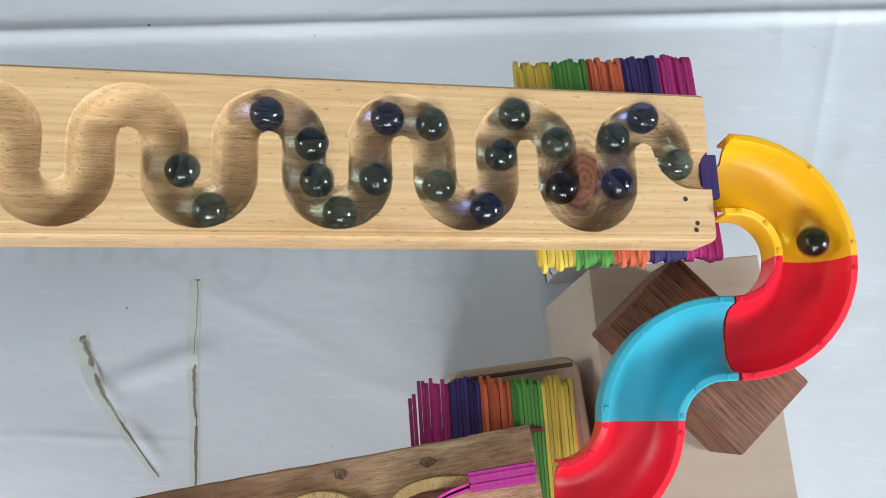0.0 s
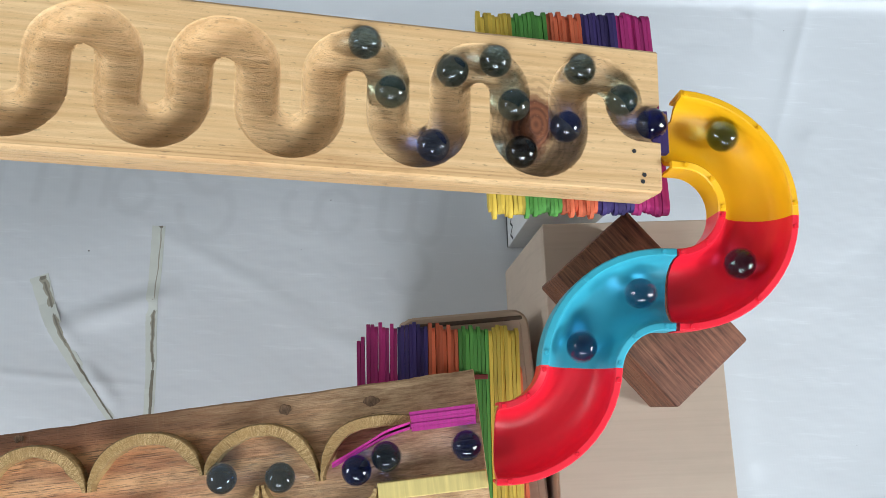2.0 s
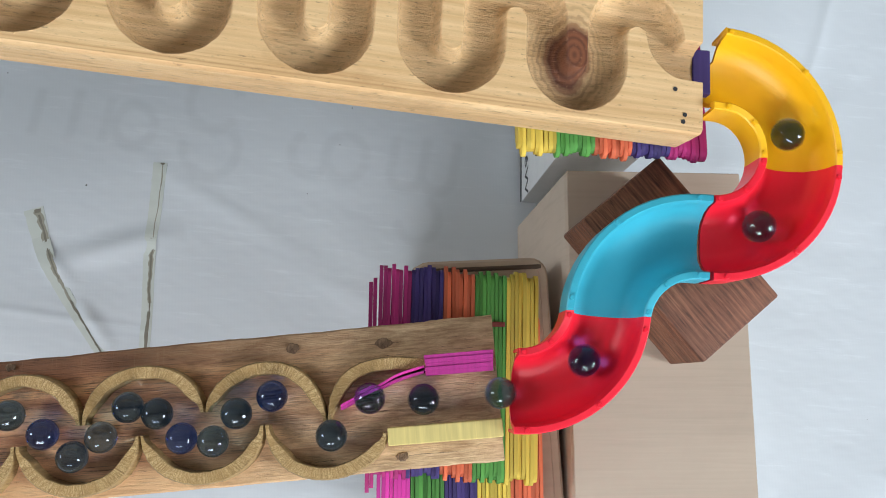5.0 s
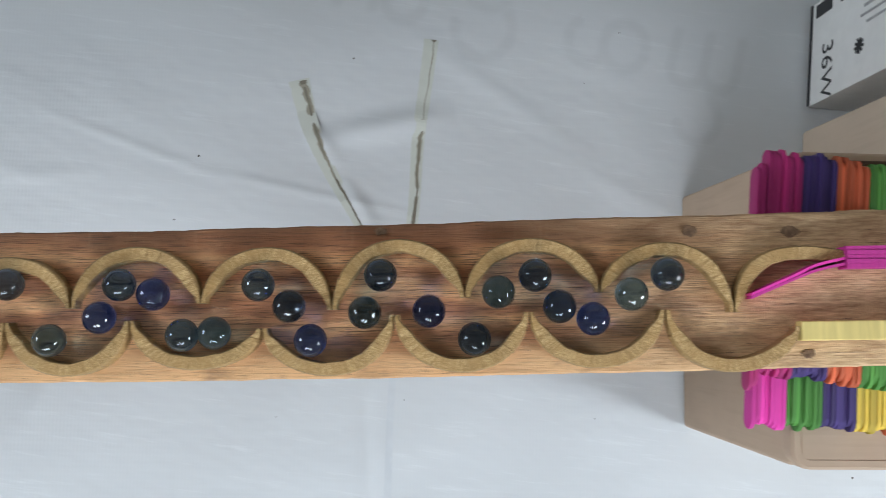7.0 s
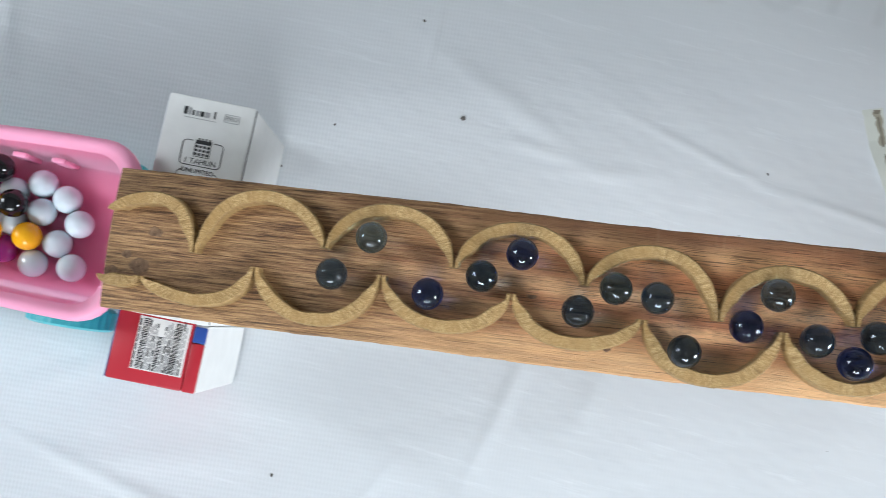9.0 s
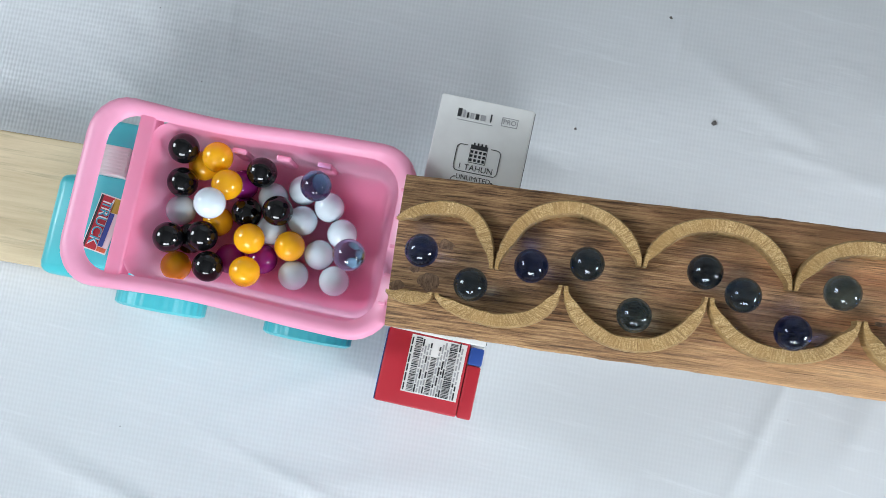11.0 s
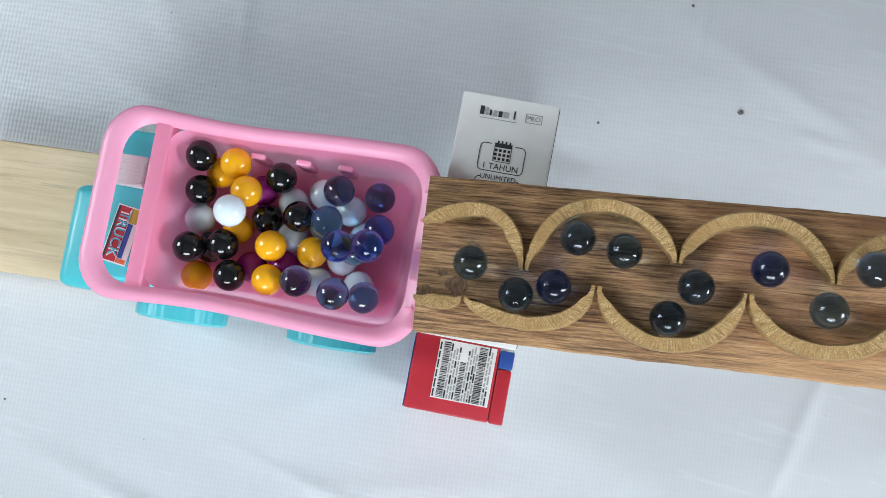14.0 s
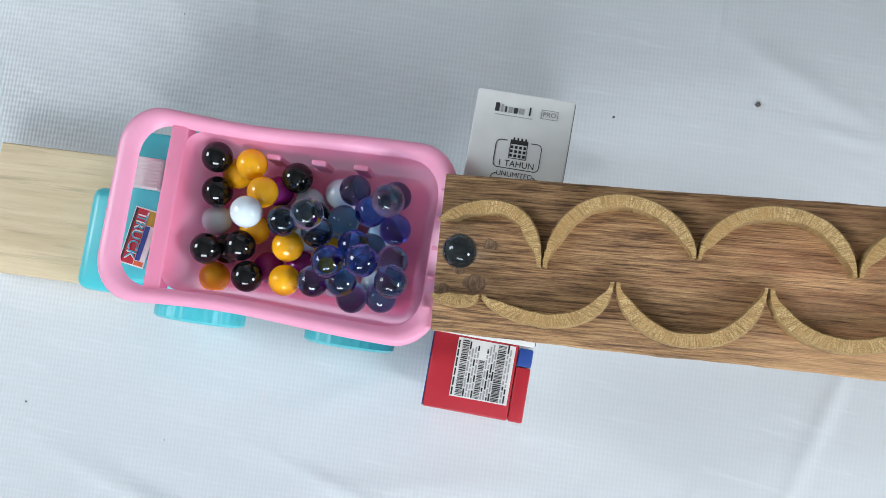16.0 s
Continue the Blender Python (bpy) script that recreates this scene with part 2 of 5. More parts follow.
def plank_material():
    """Old orange-brown board: broad flamed figure, fine pores, paler sapwood along one edge."""
    m, nt, b = mat("weathered_wood")
    flame = node(nt, "ShaderNodeTexWave", **{"Scale": 1.0, "Distortion": 16.0, "Detail": 5.0, "Detail Scale": 0.7, "Detail Roughness": 0.6})
    flame.bands_direction = "Y"
    nt.links.new(coords(nt, (2.2, 15, 15)), flame.inputs["Vector"])
    fine = noise_tex(nt, 1.0, (62, 420, 420), 9, 0.76)
    pores = noise_tex(nt, 1.0, (60, 1700, 1700), 3, 0.6)
    broad = noise_tex(nt, 1.0, (9, 46, 46), 5, 0.6)
    col = ramp(nt, flame.outputs["Fac"], ((0.0, (0.47, 0.180, 0.076)), (0.45, (0.68, 0.305, 0.138)), (1.0, (0.84, 0.45, 0.215))))
    col = mix(nt, col, (0.20, 0.082, 0.040), ramp(nt, fine, ((0.50, (0, 0, 0)), (0.68, (0.75, 0.75, 0.75)))))
    col = mix(nt, col, (0.80, 0.49, 0.25), ramp(nt, broad, ((0.50, (0, 0, 0)), (0.72, (0.6, 0.6, 0.6)))))
    col = mix(nt, col, (0.11, 0.045, 0.022), ramp(nt, pores, ((0.54, (0, 0, 0)), (0.64, (0.8, 0.8, 0.8)))))
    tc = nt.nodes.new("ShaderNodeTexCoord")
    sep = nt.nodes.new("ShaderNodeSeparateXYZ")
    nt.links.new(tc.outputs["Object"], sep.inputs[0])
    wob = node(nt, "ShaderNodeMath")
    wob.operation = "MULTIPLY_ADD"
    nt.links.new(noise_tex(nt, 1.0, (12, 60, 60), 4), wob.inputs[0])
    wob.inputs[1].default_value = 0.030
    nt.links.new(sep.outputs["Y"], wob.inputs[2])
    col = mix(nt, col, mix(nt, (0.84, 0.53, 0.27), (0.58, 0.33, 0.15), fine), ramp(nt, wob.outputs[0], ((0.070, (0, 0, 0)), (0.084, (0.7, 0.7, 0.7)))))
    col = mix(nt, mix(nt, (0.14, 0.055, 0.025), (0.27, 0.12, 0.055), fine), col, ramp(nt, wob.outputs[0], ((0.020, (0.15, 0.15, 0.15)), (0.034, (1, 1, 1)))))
    start = node(nt, "ShaderNodeMath")
    start.operation = "MULTIPLY_ADD"
    nt.links.new(noise_tex(nt, 1.0, (16, 90, 90), 5), start.inputs[0])
    start.inputs[1].default_value = 0.14
    nt.links.new(sep.outputs["X"], start.inputs[2])
    # paler tan streaks where the plank starts
    end_tone = ramp(nt, fine, ((0.36, (0.78, 0.56, 0.33)), (0.62, (0.36, 0.21, 0.105))))
    col = mix(nt, end_tone, col, ramp(nt, start.outputs[0], ((0.10, (0.15, 0.15, 0.15)), (0.28, (1, 1, 1)))))
    cracks = noise_tex(nt, 1.0, (26, 620, 620), 7, 0.78)
    col = mix(nt, col, (0.060, 0.026, 0.013), ramp(nt, cracks, ((0.60, (0, 0, 0)), (0.65, (0.85, 0.85, 0.85)))))
    sawn = noise_tex(nt, 1.0, (520, 30, 30), 4, 0.65)
    col = mix(nt, col, (0.80, 0.56, 0.33), ramp(nt, sawn, ((0.58, (0, 0, 0)), (0.74, (0.12, 0.12, 0.12)))))
    grime = noise_tex(nt, 30, (0.7, 1, 1), 6, 0.7)
    col = mix(nt, col, (0.085, 0.042, 0.024), ramp(nt, grime, ((0.55, (0, 0, 0)), (0.74, (0.65, 0.65, 0.65)))))
    nt.links.new(col, b.inputs["Base Color"])
    b.inputs["Roughness"].default_value = 0.62
    bump(nt, b, mix(nt, mix(nt, fine, pores, 0.5), cracks, 0.35), 1.0, 0.0012)
    return m


def bamboo_material():
    """Sawn bamboo: saw marks run across the ring, towards its middle."""
    m, nt, b = mat("bamboo")
    grad = nt.nodes.new("ShaderNodeTexGradient")
    grad.gradient_type = "RADIAL"
    nt.links.new(coords(nt, (1, 1, 1)), grad.inputs["Vector"])
    turn = node(nt, "ShaderNodeMath")
    turn.operation = "MULTIPLY"
    turn.inputs[1].default_value = 210.0
    nt.links.new(grad.outputs["Fac"], turn.inputs[0])
    tc = nt.nodes.new("ShaderNodeTexCoord")
    far = nt.nodes.new("ShaderNodeVectorMath")
    far.operation = "LENGTH"
    nt.links.new(tc.outputs["Object"], far.inputs[0])
    across = node(nt, "ShaderNodeMath")
    across.operation = "MULTIPLY"
    across.inputs[1].default_value = 120.0
    nt.links.new(far.outputs["Value"], across.inputs[0])
    info = nt.nodes.new("ShaderNodeObjectInfo")
    vec = nt.nodes.new("ShaderNodeCombineXYZ")
    for k, out in enumerate((turn.outputs[0], across.outputs[0], info.outputs["Random"])):
        nt.links.new(out, vec.inputs[k])
    saw = node(nt, "ShaderNodeTexNoise", Scale=1.0, Detail=6.0, Roughness=0.7, Distortion=0.6)
    nt.links.new(vec.outputs[0], saw.inputs["Vector"])
    dots = noise_tex(nt, 1500, detail=3, rough=0.7)
    blot = noise_tex(nt, 55, detail=5, rough=0.6)
    col = ramp(nt, saw.outputs["Fac"], ((0.33, (0.17, 0.088, 0.030)), (0.46, (0.49, 0.305, 0.120)), (0.66, (0.76, 0.545, 0.275))))
    col = mix(nt, col, (0.33, 0.19, 0.065), ramp(nt, dots, ((0.48, (0, 0, 0)), (0.58, (0.9, 0.9, 0.9)))))
    col = mix(nt, col, (0.46, 0.265, 0.090), ramp(nt, blot, ((0.48, (0, 0, 0)), (0.72, (0.6, 0.6, 0.6)))))
    nt.links.new(col, b.inputs["Base Color"])
    b.inputs["Roughness"].default_value = 0.75
    bump(nt, b, saw.outputs["Fac"], 0.8, 0.0009)
    return m


def far_stretch(m):
    """The plank's last stretch turns to a darker, finely streaked brown."""
    nt = m.node_tree
    b = nt.nodes["Principled BSDF"]
    base = b.inputs["Base Color"].links[0].from_socket
    tc = nt.nodes.new("ShaderNodeTexCoord")
    sep = nt.nodes.new("ShaderNodeSeparateXYZ")
    nt.links.new(tc.outputs["Object"], sep.inputs[0])
    add = node(nt, "ShaderNodeMath")
    add.operation = "MULTIPLY_ADD"
    nt.links.new(noise_tex(nt, 1.0, (20, 120, 120), 5), add.inputs[0])
    add.inputs[1].default_value = 0.25
    nt.links.new(sep.outputs["X"], add.inputs[2])
    far_grain = ramp(nt, noise_tex(nt, 1.0, (42, 820, 820), 8, 0.74), ((0.38, (0.045, 0.020, 0.009)), (0.47, (0.23, 0.118, 0.050)), (0.62, (0.54, 0.325, 0.150))))
    nt.links.new(mix(nt, base, far_grain, ramp(nt, add.outputs[0], ((0.62, (0, 0, 0)), (0.80, (0.92, 0.92, 0.92))))), b.inputs["Base Color"])


TARP = tarp_material()
PINE = board_material()
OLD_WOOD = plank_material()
far_stretch(OLD_WOOD)
BAMBOO = bamboo_material()
BARK = wood("bamboo_skin", (0.22, 0.125, 0.045), (0.42, 0.27, 0.11), (500, 500, 60), 0.6, 0.5, 0.5)
BLOCK_WOOD = wood("brown_wood", (0.075, 0.026, 0.013), (0.34, 0.145, 0.078), (520, 22, 520), 0.65, 0.35, 0.9, (0.10, 0.05, 0.03), 0.85)
PALE_WOOD = wood("pale_wood", (0.60, 0.46, 0.28), (0.76, 0.62, 0.42), (10, 130, 130), 0.6, 0.05, 0.2)
KNOT = wood("knot_wood", (0.075, 0.04, 0.022), (0.34, 0.20, 0.115), (700, 260, 300), 0.8, 0.5, 0.9)
YELLOW = plastic("yellow_plastic", (0.98, 0.49, 0.006), 0.42)
RED = plastic("red_plastic", (0.93, 0.016, 0.040), 0.36)
BLUE = plastic("turquoise_plastic", (0.045, 0.42, 0.55), 0.42)
PINK = plastic("pink_plastic", (0.97, 0.38, 0.57), 0.33)
RIM_PINK = thin_plastic("rim_pink_plastic", (1.0, 0.43, 0.62), 0.33, 0.26)
THIN_PINK = thin_plastic("thin_pink_plastic", (1.0, 0.43, 0.62), 0.35, 0.55)
TEAL = plastic("teal_plastic", (0.07, 0.50, 0.56))
CARD = card("brown_cardboard", (0.53, 0.42, 0.325))
CARD_BROWN = card("kraft_cardboard", (0.45, 0.33, 0.24))
CARD_DARK = card("dark_cardboard", (0.10, 0.062, 0.04))
WHITE_CARD = paint("white_coated_card", (0.78, 0.78, 0.77), 0.4)
RED_CARD = paint("red_coated_card", (0.46, 0.02, 0.035), 0.4)
BLUE_CARD = paint("blue_coated_card", (0.02, 0.07, 0.32), 0.4)
STUB_RED = paint("dark_red_dye", (0.16, 0.022, 0.018), 0.7)
INK = paint("black_ink", (0.025, 0.025, 0.028), 0.6)
GREY_INK = paint("grey_ink", (0.35, 0.35, 0.36), 0.6)
GHOST = paint("faint_print", (0.612, 0.642, 0.680), 0.42)
LABEL = paint("label_paper", (0.74, 0.73, 0.72), 0.6)
TAPE = paint("old_tape", (0.61, 0.635, 0.59), 0.3)
DIRT = paint("tape_dirt", (0.20, 0.18, 0.14), 0.7)
SMEAR = paint("tape_smear", (0.33, 0.31, 0.25), 0.6)
DUST = paint("dark_crumb", (0.10, 0.09, 0.085), 0.8)
WALL = paint("grey_wall_paint", (0.34, 0.34, 0.33), 0.8)
CEIL = paint("grey_ceiling_paint", (0.24, 0.24, 0.24), 0.9)
CONCRETE = paint("concrete", (0.30, 0.30, 0.29), 0.85)
FRAME = paint("window_frame_paint", (0.10, 0.09, 0.08), 0.5)
DYES = {"magenta": (0.48, 0.025, 0.19), "purple": (0.052, 0.030, 0.16), "orange": (0.72, 0.15, 0.06), "green": (0.085, 0.30, 0.05), "yellow": (0.72, 0.52, 0.07), "pink": (0.80, 0.05, 0.42)}
DYED = {k: dyed("dyed_wood_" + k, c) for k, c in DYES.items()}
GUIDE = dyed("pale_yellow_wood", (0.82, 0.66, 0.24))
CLEAR = glassy("clear_glass", (0.13, 0.25, 0.42))
SMOKE = glassy("smoky_clear_glass", (0.27, 0.45, 0.60))
INDIGO = glassy("indigo_clear_glass", (0.09, 0.18, 0.62))
BALLS = {"black": glassy("black_glass", (0.004, 0.004, 0.005), 0.03, 0.0), "orange": glassy("amber_glass", (1.0, 0.47, 0.010), 0.06, 0.08), "white": glassy("milk_glass", (0.70, 0.79, 0.86), 0.05, 0.0), "magenta": glassy("magenta_glass", (0.45, 0.02, 0.30), 0.05, 0.4)}


# ---- mesh helpers ----
def frame_of(o, a, b, c):
    m = Matrix.Identity(4)
    for col, v in enumerate((a, b, c, o)):
        for row in range(3):
            m[row][col] = float(v[row])
    return m


def mesh_of(name, bm, material, smooth=None):
    bmesh.ops.recalc_face_normals(bm, faces=bm.faces[:])
    me = bpy.data.meshes.new(name)
    bm.to_mesh(me)
    bm.free()
    if material:
        me.materials.append(material)
    if smooth is not None:
        for p in me.polygons:
            p.use_smooth = True
        me.set_sharp_from_angle(angle=radians(smooth))
    return me


def part(name, bm, material, parent=None, label="", smooth=None, at=None):
    ob = new(name, mesh_of(name, bm, material, smooth))
    if parent:
        ob.parent = parent
    if at is not None:
        ob.matrix_basis = at
    if label:
        tagged(ob, label)
    return ob


def empty(name, m):
    ob = new(name)
    ob.matrix_basis = m
    return ob


def slab(x0, x1, y0, y1, z0, z1, bevel=0.0, segments=2, turn=None):
    bm = bmesh.new()
    bmesh.ops.create_cube(bm, size=1.0, matrix=Matrix.LocRotScale(((x0 + x1) / 2, (y0 + y1) / 2, (z0 + z1) / 2), None, (x1 - x0, y1 - y0, z1 - z0)))
    if bevel:
        bmesh.ops.bevel(bm, geom=bm.edges[:], offset=bevel, segments=segments, affect="EDGES", profile=0.5)
    if turn is not None:
        bm.transform(turn)
    return bm


def add_slab(bm, x0, x1, y0, y1, z0, z1, turn=None):
    m = Matrix.LocRotScale(((x0 + x1) / 2, (y0 + y1) / 2, (z0 + z1) / 2), None, (x1 - x0, y1 - y0, z1 - z0))
    bmesh.ops.create_cube(bm, size=1.0, matrix=(turn @ m) if turn is not None else m)


def loft(rings, closed=False, caps=True):
    """Skin between equal rings of points; each ring is closed."""
    bm = bmesh.new()
    rows = [[bm.verts.new(tuple(p)) for p in ring] for ring in rings]
    n = len(rows[0])
    pairs = list(zip(rows, rows[1:])) + ([(rows[-1], rows[0])] if closed else [])
    for a, b in pairs:
        for k in range(n):
            bm.faces.new((a[k], a[(k + 1) % n], b[(k + 1) % n], b[k]))
    if caps and not closed:
        bm.faces.new(rows[0])
        bm.faces.new(rows[-1][::-1])
    return bm


def rounded_loop(w, d, r, n=6, cx=0.0, cy=0.0):
    """Outline of a rectangle of w by d with rounded corners."""
    pts = []
    for sx, sy, a0 in ((1, 1, 0), (-1, 1, 90), (-1, -1, 180), (1, -1, 270)):
        for k in range(n + 1):
            a = radians(a0 + 90 * k / n)
            pts.append((cx + sx * (w / 2 - r) + r * math.cos(a), cy + sy * (d / 2 - r) + r * math.sin(a)))
    return pts


def lettering(name, text, size, material, parent, m, label=""):
    cu = bpy.data.curves.new(name, "FONT")
    cu.body, cu.size, cu.extrude, cu.align_x, cu.align_y = text, size, 0.00005, "CENTER", "CENTER"
    tmp = bpy.data.objects.new(name, cu)
    me = bpy.data.meshes.new_from_object(tmp)
    bpy.data.objects.remove(tmp)
    me.materials.append(material)
    ob = new(name, me)
    ob.parent, ob.matrix_basis = parent, m
    if label:
        tagged(ob, label)
    return ob


# ---- frames of the two boards and the marbles' way ----
def unit(v):
    v = np.array(v, float)
    return v / np.linalg.norm(v)


O1, D1 = np.array((0.1745, 0.1873, 0.2715)), unit((0.32497, 0.00836, -0.05524))
N1 = unit(np.array((0.17, 0, 1)) - np.dot((0.17, 0, 1), D1) * D1)
V1 = np.cross(D1, N1)
O2, D2 = np.array((0.0889, 0.0232, 0.2106)), unit((-0.9814, -0.15843, -0.10844))
N2 = unit(np.array((-0.1105, 0, 1)) - np.dot((-0.1105, 0, 1), D2) * D2)
V2 = np.cross(N2, D2)
RAD = 0.008                      # marbles of 16 mm


def on1(u, v, h=0.0):
    """A place on the upper board: u along it (0 at its lower end), v across, h above its face, in millimetres."""
    return O1 + (u * D1 + v * V1 + h * N1) / 1000


def on2(u, v, h=0.0):
    return O2 + (u * D2 + v * V2 + h * N2) / 1000


P1, TOP1, BOT1, FIRST1 = 60.4, 31.9, 47.0, -34.6     # pitch of the meander, centres of its upper and lower bends, last upper bend
R1 = P1 / 4


def meander(left=-545.0):
    """Centre line of the groove in the upper board, from its far end to its mouth."""
    lead, cut = 11.0, 6.6
    n = int((-left + FIRST1 - 26) / P1)
    reach, rise = (R1 + lead) * np.cos(radians(cut)), (R1 + lead) * np.sin(radians(cut))
    c = FIRST1 - n * P1
    pts = [(left, TOP1 - rise + lead)]
    pts += [(c - reach + lead * np.cos(radians(a)), TOP1 - rise + lead * np.sin(radians(a))) for a in np.linspace(90, cut, 9)]
    for k in range(n, -1, -1):
        c = FIRST1 - k * P1
        for a in np.linspace(180 - (cut if k == n else 0), cut if k == 0 else 0, 25):
            pts.append((c + R1 * np.cos(radians(a)), TOP1 - R1 * np.sin(radians(a))))
        if k:
            c += P1 / 2
            for a in np.linspace(180, 0, 25):
                pts.append((c + R1 * np.cos(radians(a)), BOT1 + R1 * np.sin(radians(a))))
    pts += [(FIRST1 + reach - lead * np.cos(radians(a)), TOP1 - rise + lead * np.sin(radians(a))) for a in np.linspace(cut, 90, 9)]
    pts.append((0.0, TOP1 - rise + lead))
    return pts


RB = 0.040                        # bend radius of the slide's pieces
CENTRE_1, CENTRE_2, CENTRE_3 = (0.188, 0.1045), (0.181, 0.0245), (0.101, 0.0245)
RIM = ((0.0, 0.2745), (0.25, 0.266), (0.5, 0.260), (0.75, 0.249), (1.0, 0.233))
BED = 0.019                       # depth of the slide's trough


def arc(c, a0, a1, n=16):
    return [(c[0] + RB * np.cos(radians(a)), c[1] + RB * np.sin(radians(a))) for a in np.linspace(a0, a1, n)]


def rim(f):
    return float(np.interp(f, [r[0] for r in RIM], [r[1] for r in RIM]))


SLIDE = {"yellow": ([(0.1800, 0.1445)] + arc(CENTRE_1, 90, 0), 0.0), "red": (arc(CENTRE_1, 0, -90), 0.25), "blue": ([(0.1865, 0.0645)] + arc(CENTRE_2, 90, 180), 0.5), "low": (arc(CENTRE_3, 0, -90), 0.75)}


def wave(u):
    """Centre of the marbles' way across the lower board."""
    swing = 43.5 + 12.0 * np.cos(2 * np.pi * (u - 88.5) / 64.4)
    w = min(1.0, max(0.0, (u - 45) / 35))
    return (1 - w) * 41.0 + w * swing if u < 745 else 43.5 + (swing - 43.5) * max(0.0, 1 - (u - 745) / 30)


def build_way():
    pts = [on1(u, v, -3.0) for u, v in meander()]
    for line, f in SLIDE.values():
        pts += [np.array((x, y, rim(f + 0.25 * k / (len(line) - 1)) - BED + RAD + 0.001)) for k, (x, y) in enumerate(line)][1:-1]
    pts += [on2(u, wave(u), 8.2) for u in np.arange(-4.0, 789.0, 3.0)]
    pts += [on2(792, 43.5, 7.5), on2(798, 43.5, 4.0), on2(806, 43.5, -2.0)]
    p = np.array(pts)
    s = np.r_[0, np.cumsum(np.linalg.norm(np.diff(p, axis=0), axis=1))]
    fine = np.arange(0, s[-1], 0.001)
    return np.stack([np.interp(fine, s, p[:, k]) for k in range(3)], 1)


WAY = build_way()
AHEAD = np.gradient(WAY, axis=0)
AHEAD /= np.linalg.norm(AHEAD, axis=1)[:, None]
SIDE = np.cross(AHEAD, (0, 0, 1))
SIDE /= np.linalg.norm(SIDE, axis=1)[:, None]


def on_way(s, off):
    """The place s millimetres along the way and off millimetres to its right."""
    k = min(max(s, 0.0), len(WAY) - 1.001)
    i = int(k)
    f = k - i
    return WAY[i] * (1 - f) + WAY[i + 1] * f + (SIDE[i] * (1 - f) + SIDE[i + 1] * f) * off / 1000


# ---- the room: walls and ceiling out of view, added to bounce and block light ----
def wall(name, x0, x1, y0, y1, z0, z1):
    return tagged(part(name, slab(x0, x1, y0, y1, z0, z1), WALL), "unseen grey room wall added to bounce light", "wall", kind="structure")


EAST, WEST, NORTH, HIGH = 2.6, -2.9, 2.4, 3.2
tagged(part("floor", slab(WEST, EAST, SOUTH, NORTH, -0.12, -0.006), CONCRETE), "plain grey concrete floor under the tarp", "floor", kind="structure")
tagged(part("ceiling", slab(WEST, EAST, SOUTH, NORTH, HIGH, HIGH + 0.1), CEIL), "unseen grey ceiling added to bounce light", "ceiling", kind="structure")
bm = bmesh.new()
for a in ((SOUTH, -1.20, -0.12, HIGH + 0.1), (-0.20, NORTH, -0.12, HIGH + 0.1), (-1.20, -0.20, -0.12, 0.95), (-1.20, -0.20, 2.00, HIGH + 0.1)):
    add_slab(bm, EAST, EAST + 0.15, a[0], a[1], a[2], a[3])
tagged(part("wall_east", bm, WALL), "unseen grey room wall added around an opening for a lamp", "wall", kind="structure")
# the west opening is added to let the fill lamp in
bm = bmesh.new()
for a in ((SOUTH, -0.65, -0.12, HIGH + 0.1), (0.35, NORTH, -0.12, HIGH + 0.1), (-0.65, 0.35, -0.12, 0.95), (-0.65, 0.35, 2.05, HIGH + 0.1)):
    add_slab(bm, WEST - 0.15, WEST, a[0], a[1], a[2], a[3])
tagged(part("wall_west", bm, WALL), "unseen grey room wall added around an opening for a lamp", "wall", kind="structure")
wall("wall_north", WEST, EAST, NORTH, NORTH + 0.15, -0.12, HIGH + 0.1)
wx0, wx1, wz0, wz1 = WINDOW_X - WINDOW_W / 2, WINDOW_X + WINDOW_W / 2, WINDOW_Z - WINDOW_H / 2, WINDOW_Z + WINDOW_H / 2
bm = bmesh.new()
for a in ((WEST, wx0, -0.12, HIGH + 0.1), (wx1, EAST, -0.12, HIGH + 0.1), (wx0, wx1, -0.12, wz0), (wx0, wx1, wz1, HIGH + 0.1)):
    add_slab(bm, a[0], a[1], SOUTH - 0.15, SOUTH, a[2], a[3])
tagged(part("wall_south", bm, WALL), "unseen grey room wall added around a wide window opening", "wall", kind="structure")
window = tagged(empty("window_1", pose(0, 0, 0)), "dark framed window letting in daylight", "window", kind="structure")
for k in range(8):
    x = wx0 + (wx1 - wx0) * k / 7
    part("window_frame", slab(x - 0.04, x + 0.04, SOUTH - 0.09, SOUTH - 0.03, wz0, wz1), FRAME, window)
for z in (wz0, WINDOW_Z, wz1):
    part("window_frame", slab(wx0, wx1, SOUTH - 0.085, SOUTH - 0.035, z - 0.025, z + 0.025), FRAME, window)


# ---- the tarp ----
def ridge(x, y, p, q, w):
    dx, dy = q[0] - p[0], q[1] - p[1]
    ll = dx * dx + dy * dy
    s = np.clip(((x - p[0]) * dx + (y - p[1]) * dy) / ll, 0, 1)
    d = np.abs((x - p[0]) * dy - (y - p[1]) * dx) / math.sqrt(ll)
    return np.exp(-np.minimum((d / w) ** 2, 30)) * np.sin(np.pi * s)


